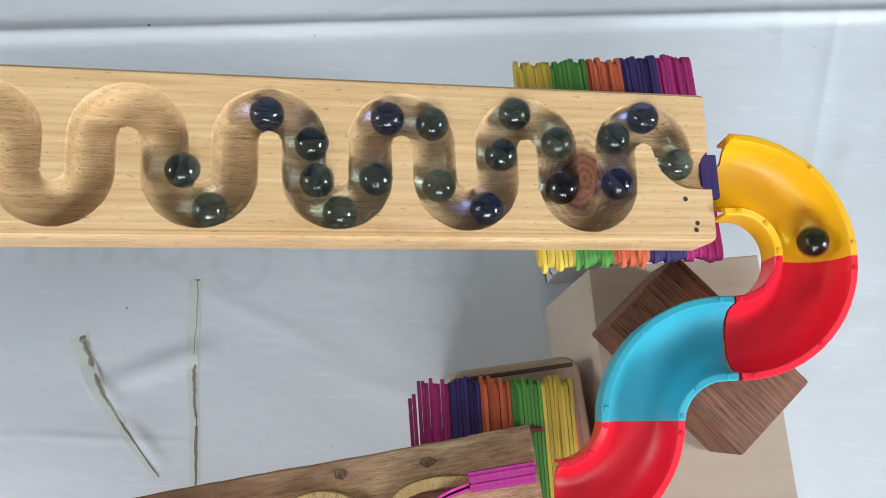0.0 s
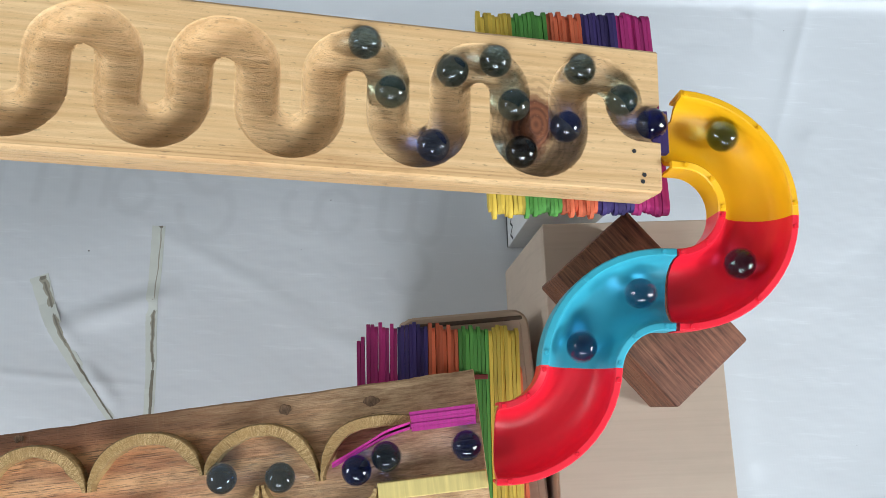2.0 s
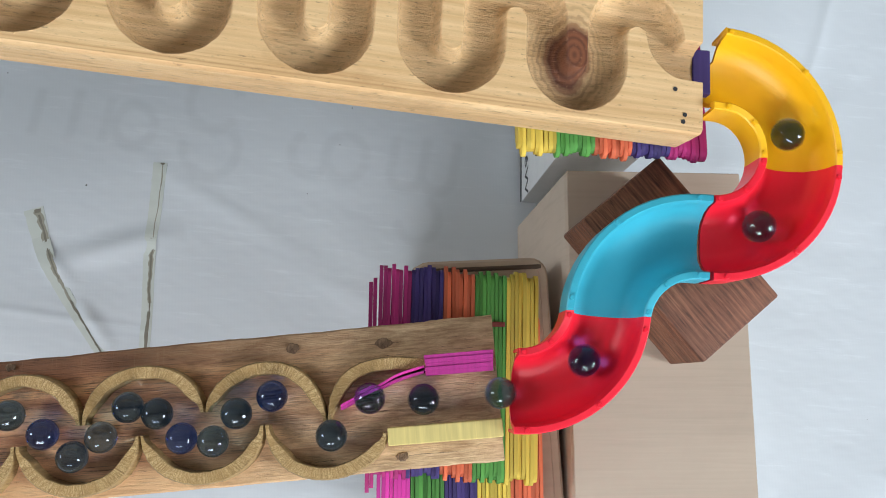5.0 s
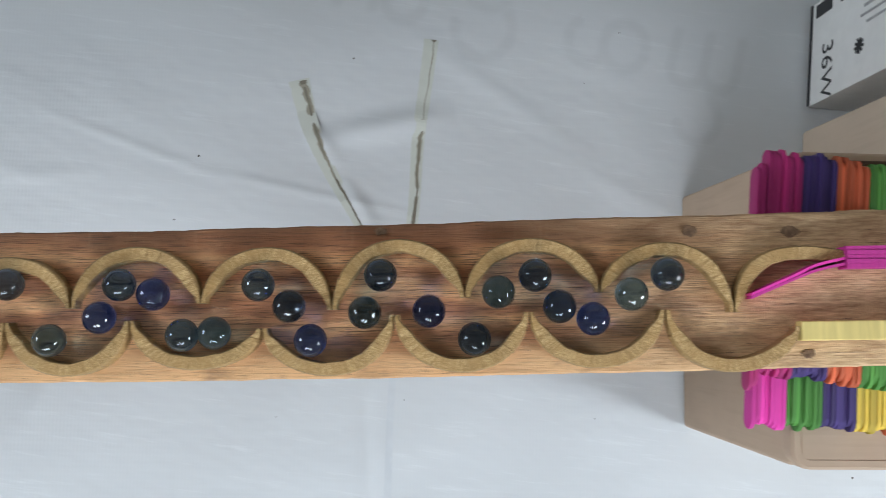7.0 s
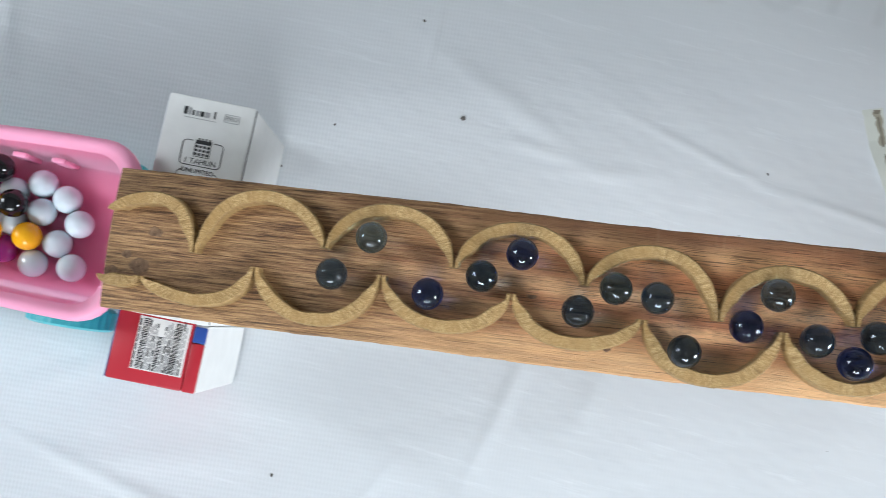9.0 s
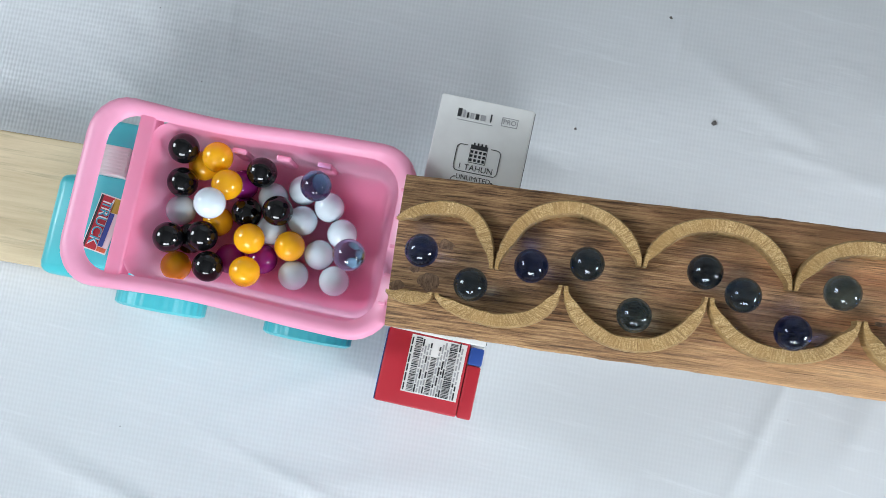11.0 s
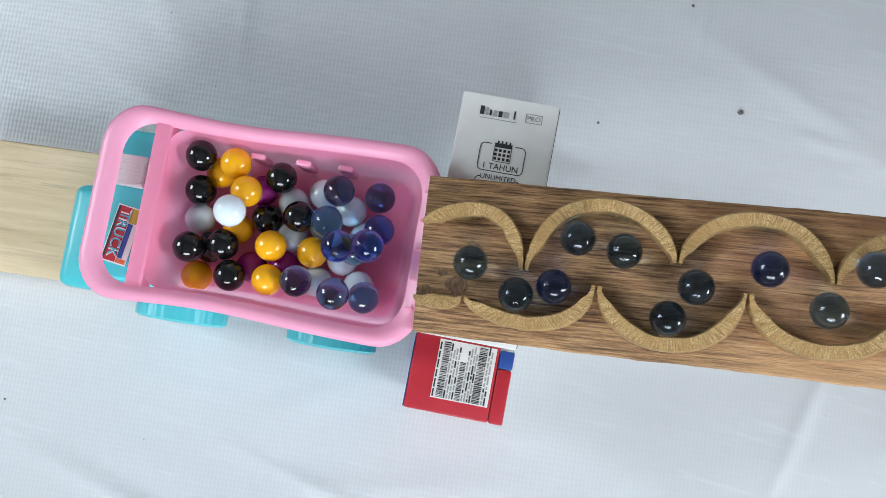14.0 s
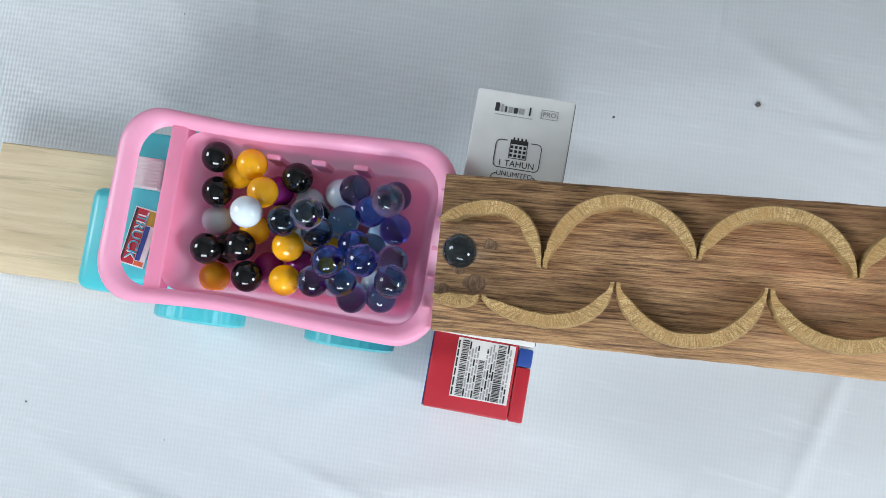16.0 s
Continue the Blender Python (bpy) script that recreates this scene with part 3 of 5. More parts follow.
FOLDS = [((-1.2, 0.322), (1.0, 0.392), 0.006, 0.0085), ((-1.2, 0.40), (0.9, 0.44), 0.010, 0.006), ((-0.95, -0.30), (-0.25, -0.43), 0.007, 0.0036), ((-0.80, -0.27), (-0.30, -0.355), 0.005, 0.0022), ((0.28, 0.4), (0.36, -0.35), 0.012, 0.0011), ((-0.42, 0.045), (-0.27, 0.012), 0.0030, 0.0008), ((-0.31, 0.02), (-0.12, 0.008), 0.003, 0.0008), ((-0.228, 0.050), (-0.125, 0.088), 0.009, 0.0040), ((-0.235, 0.070), (-0.20, 0.035), 0.006, 0.0022), ((-0.20, 0.030), (-0.165, -0.01), 0.006, 0.0024), ((-1.05, 0.16), (-0.85, -0.06), 0.012, 0.002), ((-0.86, 0.13), (-0.83, -0.05), 0.005, 0.0012)]
crease = random.Random(33)
for k in range(110):
    x, y, a, l = crease.uniform(-1.1, 0.5), crease.uniform(-0.45, 0.5), radians(crease.choice((8, -12, -25, 70, 96, 35)) + crease.uniform(-12, 12)), crease.uniform(0.04, 0.22)
    FOLDS.append(((x, y), (x + l * math.cos(a), y + l * math.sin(a)), crease.uniform(0.003, 0.010), crease.uniform(0.0003, 0.0013)))


def tarp_height(x, y):
    z = 0.0009 * np.sin(5.1 * x + 3.0 * np.sin(2.3 * y)) * np.cos(6.7 * y + 1.3 * np.sin(4.0 * x)) + 0.0005 * np.sin(17 * x + 11 * y + 2 * np.sin(9 * y)) * np.sin(13 * y - 6 * x)
    for p, q, w, h in FOLDS:
        z = z + h * ridge(x, y, p, q, w)
    return z


across = np.concatenate([np.linspace(-1.5, -1.02, 60)[:-1], np.linspace(-1.02, 0.45, 700)[:-1], np.linspace(0.45, 0.95, 60)])
along = np.concatenate([np.linspace(-0.85, -0.40, 55)[:-1], np.linspace(-0.40, 0.50, 430)[:-1], np.linspace(0.50, 0.95, 55)])
nx, ny = len(across) - 1, len(along) - 1
gx, gy = np.meshgrid(across, along)
places = np.stack([gx, gy, tarp_height(gx, gy)], -1).reshape(-1, 3)
corner = (np.arange(ny)[:, None] * (nx + 1) + np.arange(nx)[None]).ravel()
me = bpy.data.meshes.new("tarp")
me.from_pydata(places.tolist(), [], np.stack([corner, corner + 1, corner + nx + 2, corner + nx + 1], 1).tolist())
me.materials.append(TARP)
me.shade_smooth()


def faint_print(x, y):
    """How much of the lettering on the far side shows through the sheet: bowls and stems with soft edges."""
    ink = np.zeros_like(x)
    for cx, cy, r, a0, a1 in PRINT_BOWLS:
        off = np.abs(np.hypot(x - cx, (y - cy) * 0.9) - r)
        turn = (np.degrees(np.arctan2(y - cy, x - cx)) - a0) % 360
        ink = np.maximum(ink, np.clip(1.6 - off / 0.0036, 0, 1) * np.clip((a1 - a0 - turn) / 18, 0, 1))
    for cx, y0, y1, lean in PRINT_STEMS:
        off = np.abs(x - cx - lean * (y - y0))
        ink = np.maximum(ink, np.clip(1.6 - off / 0.0036, 0, 1) * np.clip((y - y0) / 0.005, 0, 1) * np.clip((y1 - y) / 0.005, 0, 1))
    return ink


PRINT_BOWLS = ((-0.1744, 0.167, 0.015, 0, 360), (-0.1142, 0.192, 0.020, 20, 330), (-0.1142, 0.1546, 0.021, 170, 420), (-0.036, 0.1577, 0.015, 110, 340), (-0.0085, 0.1577, 0.016, 0, 360), (0.040, 0.150, 0.0125, 170, 370), (0.065, 0.150, 0.0125, 170, 370), (0.0524, 0.113, 0.016, 190, 440), (-0.325, 0.166, 0.016, 0, 360), (-0.372, 0.160, 0.017, 150, 400), (-0.372, 0.192, 0.016, 30, 300), (-0.425, 0.165, 0.016, 0, 360))
PRINT_STEMS = ((-0.2516, 0.150, 0.192, 0.10), (-0.2229, 0.150, 0.195, 0.10), (-0.1976, 0.150, 0.190, 0.10), (0.0278, 0.148, 0.182, 0.10), (0.0524, 0.146, 0.182, 0.10), (0.077, 0.146, 0.182, 0.10), (-0.285, 0.150, 0.192, 0.10), (-0.345, 0.148, 0.190, 0.10), (-0.46, 0.148, 0.195, 0.10))
seen = me.attributes.new("print", "FLOAT", "POINT")
seen.data.foreach_set("value", faint_print(gx, gy).ravel().astype(np.float32))
tarp = new("tarp", me)
tarp.matrix_basis = pose(0, 0, -0.001)
tagged(tarp, "white woven plastic tarp with soft creases on the floor", "tarp", kind="structure")


def strip(name, pts, w0, w1, material, parent, lift, thick=0.0003, rough=0.0):
    """A thin strip along a line on the tarp."""
    rings = []
    for k, (x, y) in enumerate(pts):
        a, b = pts[max(0, k - 1)], pts[min(len(pts) - 1, k + 1)]
        n = Vector((a[1] - b[1], b[0] - a[0])).normalized()
        w = (w0 + (w1 - w0) * k / (len(pts) - 1)) / 2
        r, l = (w * (1 + rough * noise.noise((x * 300, y * 300, s))) for s in (1.0, 8.0))
        z = tarp_height(x, y) + lift
        rings.append([(x - n.x * r, y - n.y * r, z), (x + n.x * l, y + n.y * l, z), (x + n.x * l, y + n.y * l, z + thick), (x - n.x * r, y - n.y * r, z + thick)])
    return part(name, loft(rings), material, parent)


def curve_line(pts, n):
    """Smooth line through a few points."""
    out = []
    for k in range(len(pts) - 1):
        p0, p1, p2, p3 = (Vector(pts[min(max(i, 0), len(pts) - 1)]) for i in (k - 1, k, k + 1, k + 2))
        for j in range(n):
            t = j / n
            out.append(tuple(0.5 * (2 * p1 + (p2 - p0) * t + (2 * p0 - 5 * p1 + 4 * p2 - p3) * t * t + (3 * p1 - p0 - 3 * p2 + p3) * t ** 3)))
    out.append(tuple(pts[-1]))
    return out


def tape_strip(pts, w0, w1, dirt_at, dirt):
    ob = tagged(empty("adhesive_tape", pose(0, 0, 0)), "old translucent adhesive tape with dirt, stuck to the tarp", "tape", "tape strips on the tarp")
    line = curve_line(pts, 14)
    strip("tape_film", line, w0, w1, TAPE, ob, -0.0009, 0.0002, 0.10)
    n = len(line)
    for lo, hi, wide, stuff in dirt:
        piece = [(x + dirt_at * (1 - 0.7 * k / n) + 0.0016 * noise.noise((y * 60, dirt_at * 900, 0)), y) for k, (x, y) in enumerate(line)][int(lo * n):int(hi * n) + 1]
        strip("dirt_line", piece, wide, wide * 0.6, stuff, ob, -0.00068 + 0.00008 * lo + (0.00004 if stuff is DIRT else 0), 0.0001, 0.8)
    return ob


tape_strip([(-0.1505, 0.139), (-0.1498, 0.10), (-0.1492, 0.063), (-0.1455, 0.02), (-0.143, -0.03)], 0.0105, 0.0075, 0.0022, ((0.0, 0.03, 0.004, DIRT), (0.0, 0.42, 0.0010, SMEAR), (0.40, 0.70, 0.0036, SMEAR), (0.44, 0.80, 0.0014, DIRT), (0.72, 1.0, 0.0026, DIRT)))
tape_strip([(-0.2405, 0.094), (-0.228, 0.064), (-0.214, 0.040), (-0.194, 0.013), (-0.172, -0.015)], 0.015, 0.006, 0.0035, ((0.0, 0.05, 0.0050, DIRT), (0.03, 0.50, 0.0050, SMEAR), (0.06, 0.48, 0.0016, DIRT), (0.45, 0.78, 0.0022, SMEAR), (0.62, 1.0, 0.0016, DIRT)))
seam = strip("tarp_seam", [(-0.143, -0.10), (-0.139, -0.14), (-0.133, -0.19), (-0.131, -0.28)], 0.0050, 0.0050, GHOST, None, -0.00095, 0.0001)
tagged(seam, "faint grey pressed seam in the tarp", "seam", kind="structure")


# ---- upper board with its meander groove ----
def grooved_board():
    """Board in its own frame: x along it, y across (minus towards the viewer), z above its face; metres."""
    long, wide, thick, half, deep = 545.0, 77.0, 21.0, 10.4, 10.0
    pts = [np.array(p) for p in meander(-long)]
    pts = [p for k, p in enumerate(pts) if k == 0 or np.linalg.norm(p - pts[k - 1]) > 1e-6]
    norm = []
    for k in range(len(pts)):
        a, b = pts[max(0, k - 1)], pts[min(len(pts) - 1, k + 1)]
        d = (b - a) / np.linalg.norm(b - a)
        norm.append(np.array((-d[1], d[0])))
    norm[0], norm[-1] = np.array((0, 1.0)), np.array((0, 1.0))
    prof = [(-half, 0.0), (-half + 0.55, -0.7), (-half + 1.2, -4.0), (-half + 2.4, -7.6), (-half + 4.6, -deep + 0.5), (0, -deep), (half - 4.6, -deep + 0.5), (half - 2.4, -7.6), (half - 1.2, -4.0), (half - 0.55, -0.7), (half, 0.0)]
    bm = bmesh.new()

    def vert(u, v, h):
        return bm.verts.new((u / 1000, -v / 1000, h / 1000))

    def rough_edge(p, q):
        """The router has torn the groove's edges a little."""
        return q + (0.38 * noise.noise((p[0] * 0.55, p[1] * 0.55, q)) if abs(q) > half - 1.0 else 0.22 * noise.noise((p[0] * 0.3, p[1] * 0.3, q * 0.4)))

    rows = [[vert(*(p + n * rough_edge(p, q)), h + (0.0 if h == 0 else 0.18 * noise.noise((p[0] * 0.5, p[1] * 0.5, q)))) for q, h in prof] for p, n in zip(pts, norm)]
    for a, b in zip(rows, rows[1:]):
        for k in range(len(prof) - 1):
            bm.faces.new((a[k], b[k], b[k + 1], a[k + 1]))
    c = 1.6
    up = [vert(-long, c, 0), vert(0, c, 0)]
    low = [vert(-long, wide - c, 0), vert(-c, wide - c, 0), vert(0, wide - 2 * c, 0)]
    bm.faces.new([up[1], up[0]] + [r[0] for r in rows])
    bm.faces.new([low[2], low[1], low[0]] + [r[-1] for r in rows])
    u1, u2 = [vert(-long, 0, -c), vert(0, 0, -c)], [vert(-long, 0, -thick), vert(0, 0, -thick)]
    l1 = [vert(-long, wide, -c), vert(-c * 1.5, wide, -c), vert(0, wide - c, -c)]
    l2 = [vert(-long, wide, -thick), vert(-c * 1.5, wide, -thick), vert(0, wide - c, -thick)]
    bm.faces.new((up[0], up[1], u1[1], u1[0]))
    bm.faces.new((u1[0], u1[1], u2[1], u2[0]))
    for a, b in ((low, l1), (l1, l2)):
        for k in range(2):
            bm.faces.new((a[k], a[k + 1], b[k + 1], b[k]))
    bm.faces.new((u2[0], u2[1], l2[2], l2[1], l2[0]))
    bm.faces.new([up[1]] + rows[-1] + [low[2], l1[2], l2[2], u2[1], u1[1]])
    bm.faces.new([up[0]] + rows[0] + [low[0], l1[0], l2[0], u2[0], u1[0]])
    bm.normal_update()
    bmesh.ops.triangulate(bm, faces=[f for f in bm.faces if len(f.verts) > 4])
    return bm


upper = part("marble_track_board", grooved_board(), PINE, smooth=40, at=frame_of(O1, D1, -V1, N1))
tagged(upper, "pale pine board with a routed meander groove for marbles", "marble track")
bm = bmesh.new()
rng = random.Random(8)
line = [np.array(p) for p in meander(-400.0)]
for k in range(420):
    i = rng.randrange(2, len(line) - 6)
    d = line[i + 1] - line[i - 1]
    d = d / np.linalg.norm(d)
    s = rng.choice((-1, 1))
    u, v = line[i] + d * rng.uniform(-1, 1) + np.array((-d[1], d[0])) * s * (10.4 + rng.uniform(-0.25, 0.5))
    size, wide, turn = rng.uniform(0.3, 1.3), rng.uniform(0.12, 0.3), rng.uniform(-0.7, 0.7) + (math.atan2(d[1], d[0]) if rng.random() < 0.6 else 0)
    e, f = np.array((math.cos(turn), math.sin(turn))) * size, np.array((-math.sin(turn), math.cos(turn))) * wide
    c = np.array((u, v))
    foot = [bm.verts.new((q[0] / 1000, -q[1] / 1000, -0.0001)) for q in (c - e, c + f, c + e, c - f)]
    tip = bm.verts.new((u / 1000, -v / 1000, rng.uniform(0.0002, 0.0005)))
    for a, o in zip(foot, foot[1:] + foot[:1]):
        bm.faces.new((a, o, tip))
bmesh.ops.recalc_face_normals(bm, faces=bm.faces)
part("wood_burr", bm, PINE, upper, "torn fibres along the groove's edges")
for u, v in ((-14.7, 55.4), (-10.4, 71.0), (-9.5, 67.5)):
    bm = bmesh.new()
    bmesh.ops.create_cone(bm, cap_ends=True, segments=10, radius1=0.0011, radius2=0.0011, depth=0.0006)
    part("nail_hole", bm, INK, upper, "small dark nail hole", at=pose(u / 1000, -v / 1000, 0.00005))


# ---- plastic slide ----
TROUGH = ((-20.6, -18.5), (-21.0, -0.6), (-20.4, 0.0), (-17.6, 0.3), (-17.0, -0.4), (-16.4, -6.0), (-14.2, -12.0), (-9.5, -17.0), (-4.5, -18.8), (0.0, -19.0), (4.5, -18.8), (9.5, -17.0), (14.2, -12.0), (16.4, -6.0), (17.0, -0.4), (17.6, 0.3), (20.4, 0.0), (21.0, -0.6), (20.6, -18.5), (19.2, -18.5), (19.2, -3.0), (18.2, -6.8), (15.8, -13.4), (10.5, -18.8), (5.0, -20.8), (0.0, -21.0), (-5.0, -20.8), (-10.5, -18.8), (-15.8, -13.4), (-18.2, -6.8), (-19.2, -3.0), (-19.2, -18.5))


def slide_piece(key, material, label):
    line, f0 = SLIDE[key]
    n = len(line)
    rings, spots = [], []
    for k, (x, y) in enumerate(line):
        a, b = line[max(0, k - 1)], line[min(n - 1, k + 1)]
        d = Vector((b[0] - a[0], b[1] - a[1])).normalized()
        if k in (0, n - 1):
            c = line[2] if k == 0 else line[n - 3]
            e = Vector((c[0] - b[0], c[1] - b[1])) if k == 0 else Vector((a[0] - c[0], a[1] - c[1]))
            if abs(d.angle_signed(e.normalized(), 0.0)) > 0.02:
                d = (d + (d - e.normalized()) * 0.5).normalized()
        right = Vector((d.y, -d.x))
        z = rim(f0 + 0.25 * k / (n - 1))
        cut = 0.0062 if key == "yellow" and k == 0 else 0.0
        rings.append([(x + right.x * q / 1000 + d.x * cut * (q < -9), y + right.y * q / 1000 + d.y * cut * (q < -9), z + h / 1000) for q, h in TROUGH])
        spots.append((x, y, z, right))
    ob = part("slide_piece", loft(rings), material, smooth=35)
    tagged(ob, label, "marble slide", "curved slide pieces")
    for k, sides in ((1, (-1, 1)), (n // 2, (-1, 1)), (n - 2, (-1, 1))):
        for side in sides:
            x, y, z, right = spots[k]
            bm = bmesh.new()
            bmesh.ops.create_cone(bm, cap_ends=True, segments=14, radius1=0.0014, radius2=0.0011, depth=0.0012)
            part("peg", bm, material, ob, at=pose(x + right.x * side * 0.0190, y + right.y * side * 0.0190, z + 0.0007))
    return ob


slide_piece("yellow", YELLOW, "glossy yellow plastic quarter-turn marble slide piece")
slide_piece("red", RED, "glossy red plastic quarter-turn marble slide piece")
slide_piece("blue", BLUE, "glossy turquoise plastic quarter-turn marble slide piece")
slide_piece("low", RED, "glossy red plastic quarter-turn slide piece above the lower board")


# ---- lower board with bamboo arcs ----
def plank(long, wide, thick, seed, ragged=1.0):
    """A sawn plank with slightly wavy edges; x along, y across from 0 to wide, z down from 0."""
    rings = []
    n = 240
    for k in range(n + 1):
        u = long * k / n
        j = ragged * (noise.noise((u * 9, seed, 0)) * 1.2 + noise.noise((u * 60, seed, 5)) * 0.45 + noise.noise((u * 260, seed, 2)) * 0.3) / 1000
        i = ragged * (noise.noise((u * 9, seed + 7, 0)) * 1.2 + noise.noise((u * 60, seed, 9)) * 0.45 + noise.noise((u * 260, seed, 6)) * 0.3) / 1000
        c = 0.0009
        bow = 0.0036 * math.sin(math.pi * k / n)
        j, i = j + bow, i + bow
        rings.append([(u, j + wide * 0.5, 0), (u, j + wide * 0.3, -0.0004), (u, j + wide * 0.12, -0.0015), (u, j + c, -0.0026), (u, j, -0.0026 - c), (u, j, -thick), (u, wide + i, -thick), (u, wide + i, -0.0026 - c), (u, wide + i - c, -0.0026), (u, i + wide * 0.88, -0.0015), (u, i + wide * 0.7, -0.0004)])
    return loft(rings)


lower = empty("marble_track", frame_of(O2, D2, V2, N2))
tagged(lower, "weathered brown plank with two rows of bamboo arcs guiding marbles", "marble track")
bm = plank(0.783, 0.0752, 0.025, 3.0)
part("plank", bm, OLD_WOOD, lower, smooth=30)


def bamboo_arc(c, half, edge_a, edge_b, apex, up):
    """Half ring between two feet: centre c along the board, feet at edge_a and edge_b across it, crown at apex."""
    thick, tall = 6.6, 7.2
    rings = []
    n = 80
    mid = (edge_a + edge_b) / 2
    for k in range(n + 1):
        a = math.pi * k / n
        foot = edge_a + (edge_b - edge_a) * k / n - mid
        rise = apex - mid - foot
        w = thick * (1.0 - 0.70 * abs(math.cos(a)) ** 26) + 0.7 * noise.noise((c * 0.3, a * 3, 2.0))
        burr = 0.45 * noise.noise((c, a * 26, 0.0)) + 0.35 * noise.noise((c, a * 70, 1.0))
        ou, ov = -(half + burr) * math.cos(a), foot + (rise + math.copysign(burr, rise)) * max(0.0, math.sin(a)) ** 0.92
        burr = 0.5 * noise.noise((c, a * 26, 7.0)) + 0.35 * noise.noise((c, a * 70, 8.0))
        iu, iv = -(half - w + burr) * math.cos(a), foot + (rise - math.copysign(w + burr, rise)) * max(0.0, math.sin(a)) ** 0.92
        h = tall + 0.5 * noise.noise((c * 0.1, a * 2, 1.0 if up else 4.0)) + 0.25 * noise.noise((c, a * 22, 3.0))
        ring = [(ou, ov, -3.2), (ou, ov, h - 1.1), (ou + (iu - ou) * 0.11, ov + (iv - ov) * 0.11, h - 0.1), (ou + (iu - ou) * 0.93, ov + (iv - ov) * 0.93, h), (iu, iv, h - 0.5), (iu, iv, -3.2)]
        rings.append([(u / 1000, v / 1000, z / 1000) for u, v, z in ring])
    ob = part("bamboo_arc", loft(rings), BAMBOO, lower, smooth=28, at=pose(c / 1000, mid / 1000, 0))
    ob.data.materials.append(BARK)
    for f in ob.data.polygons:
        if abs(f.normal.z) < 0.72:
            f.material_index = 1
    return ob


UP_FEET = ((24.5, 21), (88.3, 49), (150.8, 38.5), (215.0, 40), (279.0, 45), (343.0, 41), (407.5, 42.5), (470.4, 47), (535.0, 37), (600.0, 35.3), (666.2, 32.5), (733.5, 42), (783.0, 24))
UP_CROWN = (18.2, 15.2, 12.1, 11.4, 14.2, 12.8, 16.8, 13.7, 9.1, 6.4, 5.9, 12.5)
LOW_FEET = ((58.0, 56), (120.5, 47.4), (184.6, 47.6), (249.0, 48), (313.0, 53.5), (378.0, 49), (440.0, 49), (506.0, 50.4), (570.0, 45), (635.5, 43), (700.5, 46), (760.0, 57), (783.5, 58))
LOW_CROWN = (77.0, 74.4, 75.6, 76.6, 73.0, 75.3, 79.0, 69.0, 68.0, 72.0, 69.0, 63.5)
for feet, crowns, up in ((UP_FEET, UP_CROWN, True), (LOW_FEET, LOW_CROWN, False)):
    for (ua, va), (ub, vb), crown in zip(feet, feet[1:], crowns):
        bamboo_arc((ua + ub) / 2, (ub - ua) / 2 - 0.3, va, vb, crown, up)
for u, v, r in ((105.5, 9.0, 3.0), (57.5, 10.5, 3.4), (256.0, 6.5, 2.4), (52.0, 69.0, 2.6), (560.0, 44.0, 2.6), (521.0, 66.0, 1.8), (764.0, 51.0, 5.2), (758.0, 33.5, 3.6), (772.0, 46.0, 2.6), (779.0, 55.0, 3.0)):
    bm = bmesh.new()
    bmesh.ops.create_cone(bm, cap_ends=True, segments=18, radius1=0.001 * r, radius2=0.0008 * r, depth=0.0003)
    for w in bm.verts:
        w.co.x *= 1.25 + 0.4 * noise.noise((u, w.co.x * 900, w.co.y * 900))
        w.co.y *= 0.9 + 0.5 * noise.noise((v, w.co.x * 700, w.co.y * 900))
    part("knot", bm, KNOT, lower, "dark knot in the wood", at=pose(u / 1000, v / 1000, -0.0002 - 0.0016 * (abs(v - 37.6) / 37.6) ** 2))
bm = bmesh.new()
for k in range(5):
    add_slab(bm, 0.0012 + 0.0002 * k, 0.0366 - 0.0003 * (k % 3), 0.0190 + 0.00208 * k, 0.0190 + 0.00208 * k + 0.002, 0, 0.0102 + 0.0004 * (k % 2))
part("pink_guide", bm, DYED["pink"], lower, "bright pink craft sticks glued on edge as a guide rail")
part("yellow_guide", slab(-0.0003, 0.058, 0.0536, 0.0628, 0, 0.0078, 0.0006), GUIDE, lower, "pale yellow craft stick guide rail")
for k in (0, 1):
    line = curve_line([(37.0, 24.0 + 2.6 * k), (50.0, 27.0 + 2.4 * k), (60.0, 31.5 + 1.6 * k), (80.5, 40.2 + 1.4 * k)], 6)
    rings = []
    for u, v in line:
        rings.append([(u / 1000, v / 1000, 0), (u / 1000, v / 1000, 0.0095), (u / 1000, (v + 1.3) / 1000, 0.0095), (u / 1000, (v + 1.3) / 1000, 0)])
    part("pink_strip", loft(rings), DYED["pink"], lower, "thin bent pink wooden strip")

# ---- boxes and block ----
big = empty("cardboard_box", pose(0.1915, 0.0135, 0.0, 0, 0, 4.5))
tagged(big, "plain brown cardboard box standing on the tarp", "box", "cardboard boxes")
part("box_body", slab(-0.052, 0.054, -0.103, 0.106, 0.0005, 0.1725, 0.003, 3), CARD, big, smooth=40)
part("flap", slab(-0.0515, 0.0535, -0.1025, -0.0882, 0.1727, 0.1748, 0.0008), CARD, big)
part("flap", slab(-0.0515, 0.0535, -0.0880, 0.1055, 0.1727, 0.1748, 0.0008), CARD, big)
small = empty("cardboard_box", pose(0.0965, -0.0245, 0.0, 0, 0, 7.5))
tagged(small, "narrow dark kraft cardboard box with a folded rim", "box", "cardboard boxes")
part("box_body", slab(-0.039, 0.039, -0.083, 0.083, 0.0, 0.157, 0.003, 3), CARD_BROWN, small, smooth=40)
rings = []
